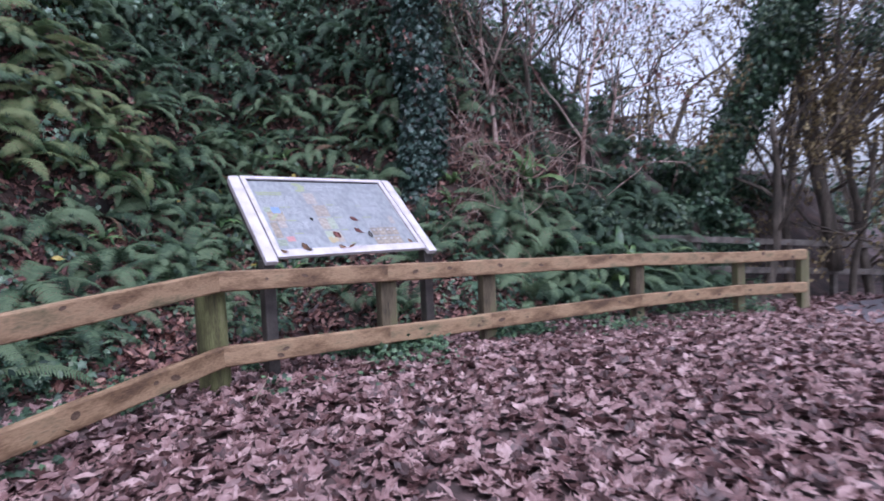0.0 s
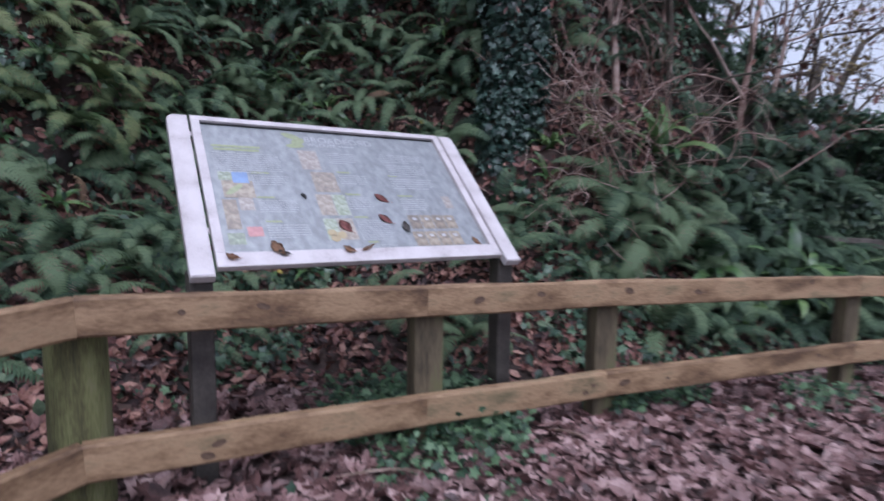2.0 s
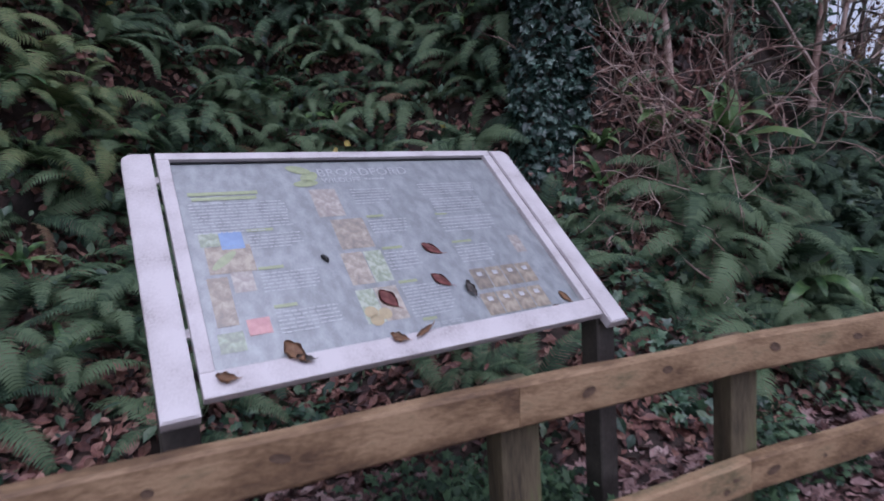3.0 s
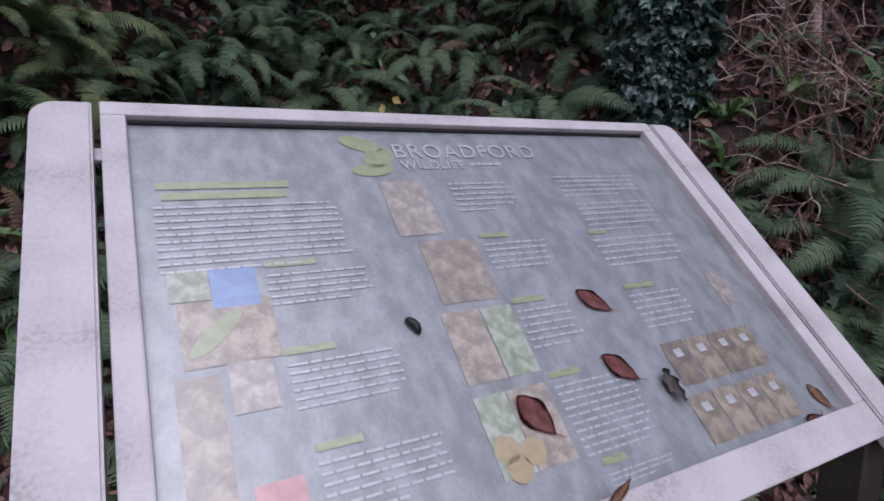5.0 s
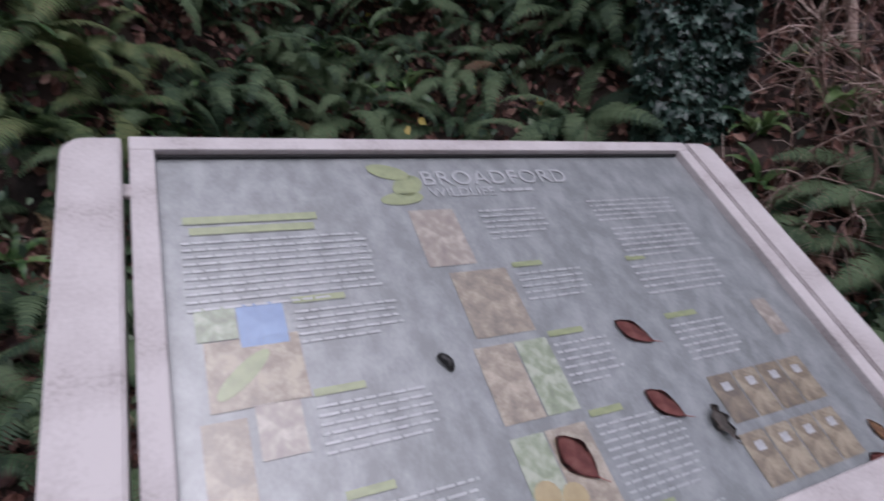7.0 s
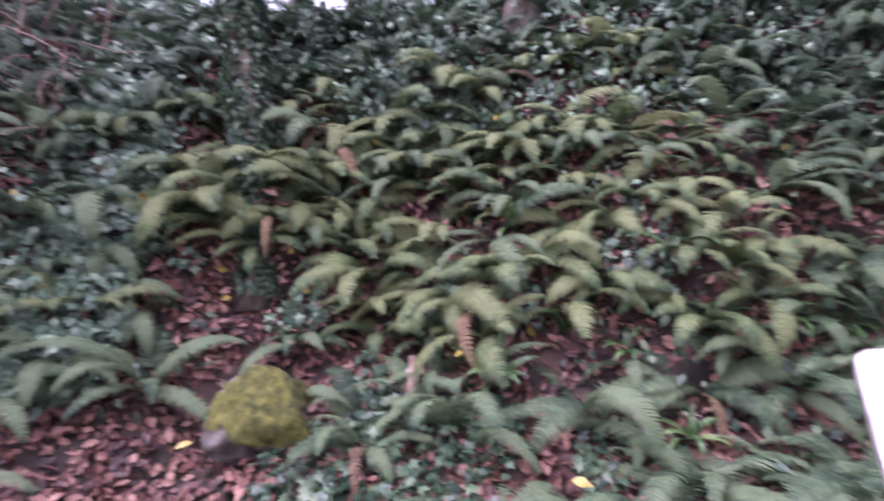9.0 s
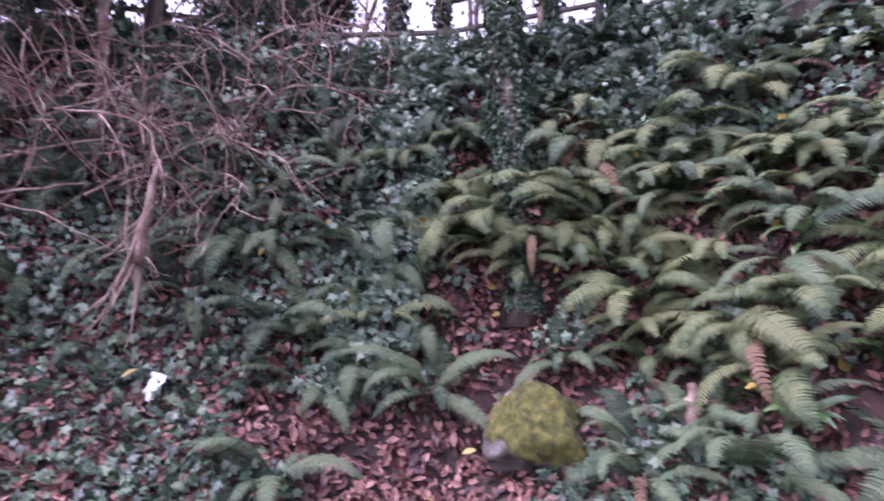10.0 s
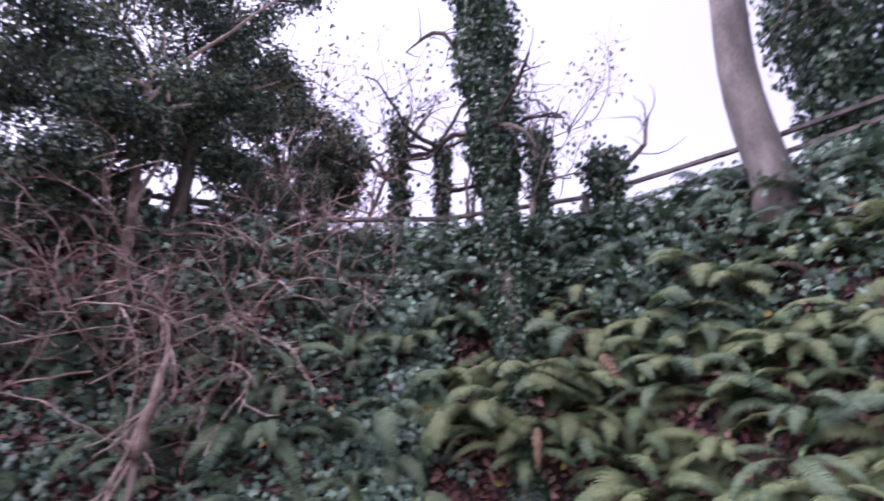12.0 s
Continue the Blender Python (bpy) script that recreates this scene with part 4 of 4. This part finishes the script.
def ivy_tree(place, top, r0, r1, seed, label, sleeve=0.35, leaves=9000, low=0.0, limbs=5, leaf=0.085, mat=IVY, bark=BARK, crown=0.0, name="ivy_clad_tree", ivy_to=1.0):
    """A trunk with limbs under a ragged sleeve of ivy."""
    r = np.random.default_rng(seed)
    tree = new(name)
    tree.matrix_basis = Matrix.Translation(place)
    tagged(tree, label, "tree", "ivy-clad trees")
    top = np.array(top) - np.array(place)
    n = 14
    pts = np.array([top * k / n + np.array([0.05 * math.sin(k * 0.8 + seed), 0.05 * math.cos(k * 0.6), 0]) for k in range(n + 1)])
    pts[0] = (0, 0, -0.4)
    radii = np.linspace(r0, r1, n + 1)
    radii[0] *= 1.35
    child("trunk", mesh_from("trunk", *tube(pts, radii, 14), bark, True), tree)
    for k in range(limbs):
        j = int(r.integers(n // 2, n))
        lp = wander(pts[j], r.normal(0, 1, 3) * np.array([1, 1, 0.3]) + np.array([0, 0, 0.5]), r.uniform(1.0, 2.4), 9, r, 0.25, 0.03)
        pieces = [tube(lp, np.linspace(0.05, 0.012, 10), 6)]
        for q in range(3, 10):
            tw = wander(lp[q], r.normal(0, 1, 3), r.uniform(0.3, 0.8), 5, r, 0.3)
            pieces.append(tube(tw, np.linspace(0.012, 0.003, 6), 4))
        child("limb", mesh_from("limb", *merge(pieces), bark), tree)
    if leaves:
        ps, ns = [], []
        for k in range(leaves):
            t = low + (ivy_to - low) * r.random()
            a = r.uniform(0, 2 * math.pi)
            c = top * t
            ragged = 0.6 + 0.7 * noise.noise(Vector((math.cos(a) * 1.2, math.sin(a) * 1.2, c[2] * 0.9 + seed)))
            rad = r0 * 0.9 + max(0.03, sleeve * ragged * (0.30 + 0.70 * min(1, t * 1.6)) * r.uniform(0.2, 1.15) + crown * max(0, t - 0.35) * max(0.15, 0.6 + ragged - 0.6) * r.uniform(0.1, 1))
            d = np.array([math.cos(a), math.sin(a), 0.0])
            ps.append(c + d * rad)
            ns.append(d + np.array([0, 0, 0.35]))
        v, f = scatter(IVY_V, IVY_F, frames(np.array(ps), np.array(ns), r.uniform(0.5, 1.35, leaves) * leaf, r, 0.85, (0, 0, -1)))
        child("ivy", mesh_from("ivy", v, f, mat), tree)
    return tree


def bare_tree(place, height, r0, seed, label, lean=(0, 0), bark=BARK, spread=0.5, depth=4, leaves=0, leafmat=None, name="bare_tree", droop=0.0):
    """A leafless tree: trunk, limbs that fork into finer branches."""
    r = np.random.default_rng(seed)
    tree = new(name)
    tree.matrix_basis = Matrix.Translation(place)
    tagged(tree, label, "tree", "bare trees")
    trunk = wander((0, 0, -0.3), (lean[0], lean[1], 1), height * 0.55, 12, r, 0.05, 0.02)
    child("trunk", mesh_from("trunk", *tube(trunk, np.linspace(r0, r0 * 0.55, 13), 9), bark, True), tree)
    tips = []

    def grow(start, d, length, rad, level, pieces):
        pts = wander(start, d, length, 7, r, 0.14, 0.03, droop * (depth - level) / depth)
        pieces.append(tube(pts, np.linspace(rad, rad * 0.45, 8), 5 if level > 2 else 3))
        tips.append(pts[-1]), tips.append(pts[4])
        if level > 0:
            for _ in range(3 if level > 1 else 4):
                k = int(r.integers(3, 8))
                dd = (pts[k] - pts[k - 1]) / np.linalg.norm(pts[k] - pts[k - 1])
                grow(pts[k], dd + r.normal(0, spread, 3), length * r.uniform(0.5, 0.75), rad * 0.5, level - 1, pieces)

    for k in range(5):
        j = int(r.integers(5, 13))
        pieces = []
        grow(trunk[j], np.array([lean[0], lean[1], 0.9]) + r.normal(0, 0.6, 3), height * r.uniform(0.28, 0.45), r0 * 0.42, depth - 1, pieces)
        child("limb", mesh_from("limb", *merge(pieces), bark), tree)
    if leaves:
        pick = r.integers(0, len(tips), leaves)
        ps = np.array(tips)[pick] + r.normal(0, 0.07, (leaves, 3))
        v, f = scatter(OVAL_V, OVAL_F, frames(ps, r.normal(0, 1, (leaves, 3)), r.uniform(0.05, 0.11, leaves), r, 0.5, (0, 0, -1)))
        child("crown", mesh_from("crown", v, f, leafmat), tree)
    return tree


def evergreen(place, clumps, n, leaf, seed, label, mat=EVERGREEN, height=3.0, r0=0.10, name="evergreen_tree", shape=(OVAL_V, OVAL_F)):
    """A broad evergreen: several stems and a crown of leafy clumps."""
    r = np.random.default_rng(seed)
    tree = new(name)
    tree.matrix_basis = Matrix.Translation(place)
    tagged(tree, label, "tree", "evergreens")
    child("trunk", mesh_from("trunk", *tube(wander((0, 0, -0.3), (0, 0, 1), height, 9, r, 0.06), np.linspace(r0, r0 * 0.4, 10), 8), BARK, True), tree)
    for c, rad in clumps:
        c = np.array(c, float)
        lp = np.array([np.array([0, 0, height * 0.35]) * (1 - t) + c * t + np.array([0, 0, 0.3 * math.sin(math.pi * t)]) for t in np.linspace(0, 1, 8)])
        child("limb", mesh_from("limb", *tube(lp, np.linspace(r0 * 0.45, 0.012, 8), 5), BARK), tree)
    centres, radii = [], []
    for c, rad in clumps:
        for _ in range(7):
            centres.append(np.array(c, float) + r.normal(0, rad * 0.45, 3))
            radii.append(rad * r.uniform(0.3, 0.6))
    foliage(r, centres, radii, n, leaf, shape, mat, tree)
    return tree


# undergrowth between the ferns
ps, ns = bank_scatter(9000, lambda p: noise.noise(p * 0.9 + Vector((2, 8, 4))) > (0.42 if p.x < -4.5 and p.y < 5.5 else 1.0 if (p.x + 1.98) ** 2 + (p.y - 8.9) ** 2 < 0.4 else 0.35 if p.x > -1.3 and p.z > 1.4 else -0.25), lift=0.22)
leaf_stuff("bank_undergrowth", ps, ns, rng.uniform(0.05, 0.12, len(ps)), (OVAL_V, OVAL_F), EVERGREEN, "dark low leaves filling the bank between the ferns", "undergrowth", 0.7, (0, 0, -1))

# the ivy-covered trunk behind the sign
ivy_tree((-1.98, 8.95, 1.2), (-1.90, 9.1, 9.0), 0.28, 0.22, 3, "thick trunk wrapped in dark glossy ivy on the bank", 0.34, 17000, limbs=3, leaf=0.085, mat=TRUNKIVY)
# trees on the bank above the path
p, i, q = on_bank(-7.3, 3.30, 2.75)
ivy_tree(p + Vector((-0.10, 0, -0.30)), (-7.62, 2.55, 10.8), 0.15, 0.10, 5, "slim ivy-clad tree rising from the middle of the bank", 0.17, 17000, low=-0.03, limbs=9, leaf=0.068, crown=1.1)
p, i, q = on_bank(-6.69, 5.66, 5.2)
smooth_tree = ivy_tree(p, (p.x + 0.05, p.y + 0.05, 11.5), 0.235, 0.20, 8, "tall smooth grey-brown trunk at the top of the bank", 0.2, 0, limbs=2, bark=SMOOTHBARK, name="smooth_barked_tree")
ivy_tree((-8.2, 7.4, 5.9), (-8.1, 7.9, 11.5), 0.24, 0.15, 12, "broad tree hidden under dark ivy at the top of the bank", 0.75, 11000, limbs=5, leaf=0.10, crown=0.6)
ivy_tree((-9.18, 1.45, 5.7), (-9.1, 1.20, 8.4), 0.07, 0.04, 14, "thin ivy-clad stem beside the fence on the bank top", 0.20, 1600, limbs=4, leaf=0.08)
ivy_tree((-9.30, 2.10, 5.7), (-9.25, 1.95, 8.0), 0.06, 0.04, 15, "thin ivy-clad stem beside the fence on the bank top", 0.16, 1300, limbs=4, leaf=0.08)
ivy_tree((-8.75, 4.50, 5.9), (-8.80, 4.45, 7.3), 0.08, 0.03, 16, "short ivy-smothered stump on the bank top", 0.34, 2200, limbs=1, leaf=0.08)
ivy_tree((-9.0, 3.6, 5.8), (-9.1, 3.5, 8.0), 0.06, 0.03, 17, "slender ivy-clad sapling on the bank top", 0.22, 1500, limbs=3, leaf=0.08)

# holly and other evergreens at the south end of the bank
hb = np.array((-7.2, -1.0, 5.0))
evergreen(hb, [(np.array(c) - hb, r) for c, r in (((-6.15, -1.65, 6.5), 1.0), ((-7.0, -1.2, 7.6), 0.95), ((-5.9, -1.3, 5.3), 0.75), ((-6.2, -2.5, 7.6), 1.0), ((-6.6, -1.5, 8.7), 1.0), ((-5.5, -2.6, 6.0), 0.9), ((-5.4, -1.6, 4.6), 0.6), ((-7.0, -0.4, 8.9), 0.8), ((-7.0, -0.8, 6.8), 0.7), ((-7.1, -0.5, 7.7), 0.8), ((-6.9, -0.9, 9.8), 0.9), ((-5.9, -0.7, 5.9), 0.5), ((-5.4, -2.2, 8.2), 1.0), ((-5.2, -1.8, 6.9), 0.8), ((-6.8, -1.2, 5.9), 0.6), ((-7.3, -0.6, 6.1), 0.55), ((-6.3, -1.8, 5.3), 0.7), ((-7.8, -0.2, 6.4), 0.5))], 70000, 0.065, 21, "dense dark holly leaning over the bank", height=3.6, r0=0.12, name="holly_tree")
cb = np.array((-9.4, -0.7, 5.6))
evergreen(cb, [(np.array(c) - cb, r) for c, r in (((-8.95, -1.40, 9.1), 0.5), ((-9.2, -0.9, 8.9), 0.6), ((-9.45, -0.35, 8.5), 0.6), ((-9.7, 0.15, 8.1), 0.6), ((-9.3, -0.8, 7.8), 0.75), ((-9.6, 0.1, 7.5), 0.5), ((-9.2, -1.2, 7.2), 0.6), ((-9.0, -1.3, 8.4), 0.6), ((-9.8, 0.4, 7.6), 0.55), ((-9.5, -0.3, 7.0), 0.6))], 30000, 0.065, 22, "dark bushy evergreen behind the fence on the bank", height=3.2, name="evergreen_tree")
for k, (x, y, z, h) in enumerate(((-9.0, 0.8, 5.7, 4.2), (-8.6, -0.3, 5.5, 3.8), (-8.0, -1.4, 5.3, 4.5), (-9.3, 3.0, 5.9, 4.0), (-7.6, -2.4, 5.2, 6.0), (-9.2, 1.3, 5.7, 3.6), (-9.1, 0.3, 5.6, 3.4), (-9.4, 2.4, 5.8, 3.2), (-8.9, 3.4, 5.9, 3.0), (-8.3, -0.8, 5.4, 3.6))):
    bare_tree((x, y, z), h, 0.05, 31 + k, "thin bare shrub with a few withered leaves on the bank top", spread=0.6, depth=4, leaves=260, leafmat=TWIGLEAF if k % 2 else EVERGREEN, name="bare_shrub", bark=TWIG)
bare_tree((-6.6, -0.9, 4.2), 5.5, 0.07, 41, "bare branching shrub in front of the holly", lean=(0.15, 0.05), bark=TWIG, spread=0.55, name="bare_shrub")

# brambles, dead stems
for k, (x, y, z, s, n) in enumerate(((-6.0, -0.1, 3.6, 1.5, 16), (-6.55, 0.6, 3.9, 1.4, 16), (-5.6, -0.8, 3.6, 1.5, 14), (-6.3, 0.4, 3.2, 1.2, 14), (-7.2, 1.4, 4.7, 1.2, 10), (-5.4, -1.2, 2.6, 1.3, 10), (-6.9, 0.6, 5.0, 1.2, 10))):
    bramble((x - 0.25, y, z), (0.7, 0.15, 0.0), s, n, 50 + k, BRAMBLE, "tangle of pale bare bramble canes on the bank")
for k, (x, y, z, s, n) in enumerate(((-1.05, 8.7, 2.1, 1.3, 18), (-0.5, 9.1, 1.9, 1.3, 16), (-0.9, 8.6, 1.3, 1.0, 12), (0.3, 9.6, 1.6, 1.2, 12), (-1.4, 8.5, 1.0, 0.9, 10))):
    bramble((x, y + 0.2, z), (-0.1, -0.6, 0.1), s, n, 70 + k, BRAMBLE, "tangle of reddish bare bramble canes beside the ivy trunk")


def dead_stem(place, top, r0, seed, label):
    """A pale broken stem that frays into roots at its foot."""
    r = np.random.default_rng(seed)
    stem = new("dead_stem")
    stem.matrix_basis = Matrix.Translation(place)
    tagged(stem, label, "dead wood")
    t = np.array(top) - np.array(place)
    pts = np.array([t * k / 8 + r.normal(0, 0.012, 3) for k in range(9)])
    child("stem", mesh_from("stem", *tube(pts, np.linspace(r0, r0 * 0.35, 9), 9), TWIG, True), stem)
    for k in range(12):
        rp = wander(pts[int(r.integers(0, 5))], -t / np.linalg.norm(t) + r.normal(0, 0.22, 3), r.uniform(0.4, 0.9), 7, r, 0.16)
        child("root", mesh_from("root", *tube(rp, np.linspace(r0 * 0.3, 0.004, 8), 5), TWIG), stem)


dead_stem((-5.85, 0.36, 2.50), (-5.98, 0.34, 3.38), 0.06, 91, "pale broken dead stem hanging roots down the bank")

# the mossy stone
p, i, q = on_bank(-7.2, 3.54, 1.42)
stone = new("mossy_rock")
stone.matrix_basis = Matrix.Translation(p + Vector((0.18, 0, -0.05))) @ pose(0, 0, 0, 0, 12, 8)
tagged(stone, "moss-topped boulder jutting from the foot of the bank", "rock")
bm = bmesh.new()
bmesh.ops.create_icosphere(bm, subdivisions=4, radius=1.0)
for v in bm.verts:
    for nx, ny, nz, cut in ((0.9, 0.3, 0.3, 0.72), (0.5, -0.8, 0.35, 0.70), (0.3, 0.85, 0.45, 0.74), (0.45, 0.1, 0.9, 0.72), (0.8, -0.2, -0.6, 0.62), (-0.1, -0.55, 0.85, 0.80)):
        n = Vector((nx, ny, nz)).normalized()
        v.co -= n * max(0.0, v.co.dot(n) - cut)
    v.co = Vector((v.co.x * 0.34, v.co.y * 0.37, v.co.z * 0.36))
    v.co += v.co.normalized() * (0.10 * noise.noise(v.co * 3.2) + 0.05 * noise.noise(v.co * 9) + 0.03 * noise.noise(v.co * 22))
    v.co.z = max(v.co.z, -0.30 - 0.1 * v.co.y)
top = bm.copy()
part("stone", bm, ROCK, stone, smooth=True)
bmesh.ops.delete(top, geom=[f for f in top.faces if f.calc_center_median().z < 0.0 + 0.24 * noise.noise(f.calc_center_median() * 5) or f.calc_center_median().x < -0.2], context="FACES")
for v in top.verts:
    v.co += v.co.normalized() * (0.018 + 0.012 * noise.noise(v.co * 40))
part("moss", top, MOSS, stone, "yellow-green cushion moss", smooth=True)

# broken stump beside the stone
p, i, q = on_bank(-7.0, 4.75, 1.5)
dead_stem(tuple(p + Vector((0.15, 0, -0.25))), tuple(p + Vector((0.05, 0.03, 0.25))), 0.09, 93, "rotten red-brown stump at the foot of the bank")


def wrapper(place, size, seed, label, turn):
    """A crumpled scrap with folds."""
    bm = bmesh.new()
    bmesh.ops.create_grid(bm, x_segments=8, y_segments=10, size=0.5)
    for v in bm.verts:
        v.co = Vector((v.co.x * size[0], v.co.y * size[1], 0.035 * noise.noise(v.co * 5 + Vector((seed, 0, 0))) + 0.02 * noise.noise(v.co * 14)))
    bmesh.ops.solidify(bm, geom=bm.faces[:], thickness=0.002)
    scrap = new("litter")
    scrap.matrix_basis = Matrix.Translation(place) @ turn
    tagged(scrap, label, "litter")
    part("wrapper", bm, PAPER, scrap, smooth=True)


p, i, q = on_bank(-6.6, 0.70, 1.6)
wrapper(Vector((max(p.x + 0.15, -5.95), 0.60, p.z + 0.07)), (0.13, 0.22), 4, "crumpled white paper wrapper dropped on the bank", pose(0, 0, 0, 0, 65, 0) @ pose(0, 0, 0, 0, 0, 80))
p, i, q = on_bank(-6.75, 5.5, 5.0)
wrapper(p + Vector((0.10, 0.0, 0.08)), (0.14, 0.22), 9, "pale bluish scrap of litter near the bank top", pose(0, 0, 0, 0, 65, 0) @ pose(0, 0, 0, 0, 0, 70))

# ---- beyond the bend of the path ----
ivy_tree((2.7, 12.9, 0.05), (6.0, 12.0, 7.6), 0.24, 0.15, 101, "large leaning tree thick with dark ivy beyond the fence", 0.42, 15000, limbs=6, leaf=0.10, crown=0.9)
for k, (x, y, cl) in enumerate((
    (2.6, 12.7, [((-0.6, 0, 1.3), 0.8), ((0.4, 0, 1.9), 0.9), ((0.9, -0.3, 1.0), 0.7), ((0.2, 0, 2.8), 0.7)]),
    (1.2, 11.2, [((-0.5, 0, 1.1), 0.7), ((0.4, 0, 1.5), 0.8), ((0, 0.2, 2.2), 0.6)]),
    (3.9, 14.0, [((-0.5, 0, 1.5), 0.9), ((0.6, 0, 2.0), 0.9), ((0, 0, 3.0), 0.7)]),
    (0.2, 10.2, [((-0.4, 0, 0.9), 0.6), ((0.5, 0, 1.2), 0.6)]),
    (0.6, 13.5, [((-0.5, 0, 2.0), 0.9), ((0.6, 0, 2.6), 0.9), ((0.1, 0, 3.6), 0.7)]),
)):
    evergreen((x, y, hill(x, y) + 0.2), cl, 6500, 0.10, 110 + k, "dark evergreen shrub crowding the bend of the path", height=1.8, r0=0.06, name="evergreen_shrub", shape=(IVY_V, IVY_F), mat=IVY if k % 2 == 0 else EVERGREEN)
evergreen((5.8, 12.6, 0.2), [((-0.6, -0.6, 4.6), 0.8), ((0.4, -0.8, 4.1), 0.7), ((1.4, -1.0, 4.6), 0.9), ((-0.2, -0.8, 5.5), 0.9), ((1.0, -0.8, 5.6), 1.0), ((2.4, -1.0, 5.0), 1.0), ((3.4, -1.0, 4.6), 1.0)], 11000, 0.08, 120, "evergreen crown hanging over the path beyond the bend", height=6.0, r0=0.16)
TREES = ((4.2, 11.9, 7.0, 0.10, 0.16), (5.0, 12.8, 7.5, 0.09, 0.10), (5.9, 12.2, 6.5, 0.07, 0.05), (6.8, 13.2, 8.0, 0.10, 0.0), (7.6, 12.4, 7.0, 0.08, -0.05), (8.8, 13.5, 8.0, 0.11, 0.04), (5.4, 15.0, 8.5, 0.10, 0.08), (7.0, 15.5, 9.0, 0.12, 0.0), (9.6, 15.0, 8.0, 0.09, 0.0), (8.4, 11.6, 6.5, 0.07, 0.05))
for k, (x, y, h, r0, lean) in enumerate(TREES):
    bare_tree((x, y, hill(x, y)), h, r0, 130 + k, "slender bare tree with drooping yellow-brown twigs", lean=(lean, 0), spread=0.5, leaves=3600, leafmat=TWIGLEAF, droop=0.4, name="bare_tree")
for k, (x, y, z, h, r0, lean) in enumerate(((2.7, 16.0, 0.3, 8, 0.12, 0.05), (0.4, 12.4, 2.2, 4.6, 0.07, 0.1), (-0.6, 11.0, 2.8, 5.2, 0.08, 0.06), (4.2, 21.0, 0.4, 10, 0.14, 0.0), (8.5, 21.0, 0.4, 12, 0.16, 0.0), (10.5, 19.0, 0.4, 12, 0.16, 0.0), (12.0, 15.5, 0.2, 10, 0.14, 0.0))):
    bare_tree((x, y, z), h, r0, 160 + k, "tall bare winter tree on the far slope", lean=(lean, 0), spread=0.5, leaves=500, leafmat=TWIGLEAF)
for k, (x, y, z) in enumerate(((-1.15, 9.5, 1.9), (-0.75, 9.6, 2.0), (-0.2, 9.9, 1.8), (0.6, 10.4, 1.6), (-1.0, 10.2, 3.0), (-0.4, 10.6, 2.6), (0.3, 11.2, 2.2), (1.3, 12.0, 1.6), (-2.6, 10.4, 4.2))):
    bare_tree((x, y, z), 4.6, 0.05, 180 + k, "twiggy brown bare shrub behind the ivy trunk", bark=BRAMBLE if k % 2 else BARK, spread=0.6, leaves=600, leafmat=BANKLITTER if k % 3 else EVERGREEN, name="bare_shrub")
evergreen((2.3, 18.0, 0.3), [((0, 0, 1.5), 1.1), ((0, 0, 2.8), 0.9), ((0, 0, 3.9), 0.6), ((0, 0, 4.7), 0.35)], 5000, 0.10, 190, "dark conical evergreen seen far off through bare trees", height=4.6, r0=0.10)
# far woods close the view
far = np.random.default_rng(5)
pieces = []
for k in range(90):
    a = far.uniform(0.15, 1.75)
    d = far.uniform(24, 44)
    base = np.array([d * math.cos(a), d * math.sin(a) + 2, 0.2])
    h = far.uniform(4, 8)
    st = wander(base, (far.normal(0, 0.06), 0, 1), h, 6, far, 0.04)
    pieces.append(tube(st, np.linspace(0.16, 0.03, 7), 4))
    for _ in range(12):
        j = int(far.integers(2, 7))
        pieces.append(tube(wander(st[j], far.normal(0, 1, 3) + np.array([0, 0, 0.8]), far.uniform(1.2, 3.2), 5, far, 0.2), np.linspace(0.05, 0.012, 6), 3))
tagged(new("far_woods", mesh_from("far_woods", *merge(pieces), BARK)), "bare grey-brown woodland far beyond the path", "woods", kind="stuff")
v, f = scatter(OVAL_V, OVAL_F, frames(np.stack([far.uniform(-2, 34, 14000), far.uniform(24, 44, 14000), np.abs(far.normal(0, 1.5, 14000))], 1), far.normal(0, 1, (14000, 3)), far.uniform(0.15, 0.4, 14000), far, 0.5))
tagged(new("far_undergrowth", mesh_from("far_undergrowth", v, f, EVERGREEN)), "dull green undergrowth below the far woods", "undergrowth", kind="stuff")
# twigs lying about the fence foot
for k, (x, y) in enumerate(((1.2, 6.6), (1.9, 7.2), (-2.3, 3.7), (-0.9, 5.6), (-1.6, 4.9))):
    tv, tf = tube(wander((0, 0, 0.01), (1, 0.3 * k - 0.4, 0.02), 0.55, 7, far, 0.12), np.linspace(0.009, 0.004, 8), 5)
    stick = new("fallen_twig", mesh_from("fallen_twig", tv, tf, TWIG))
    stick.matrix_basis = pose(x, y, hill(x, y) + 0.02, 0, -4, 40 * k)
    tagged(stick, "thin pale fallen twig on the leaf litter", "twig", "twigs by the fence")
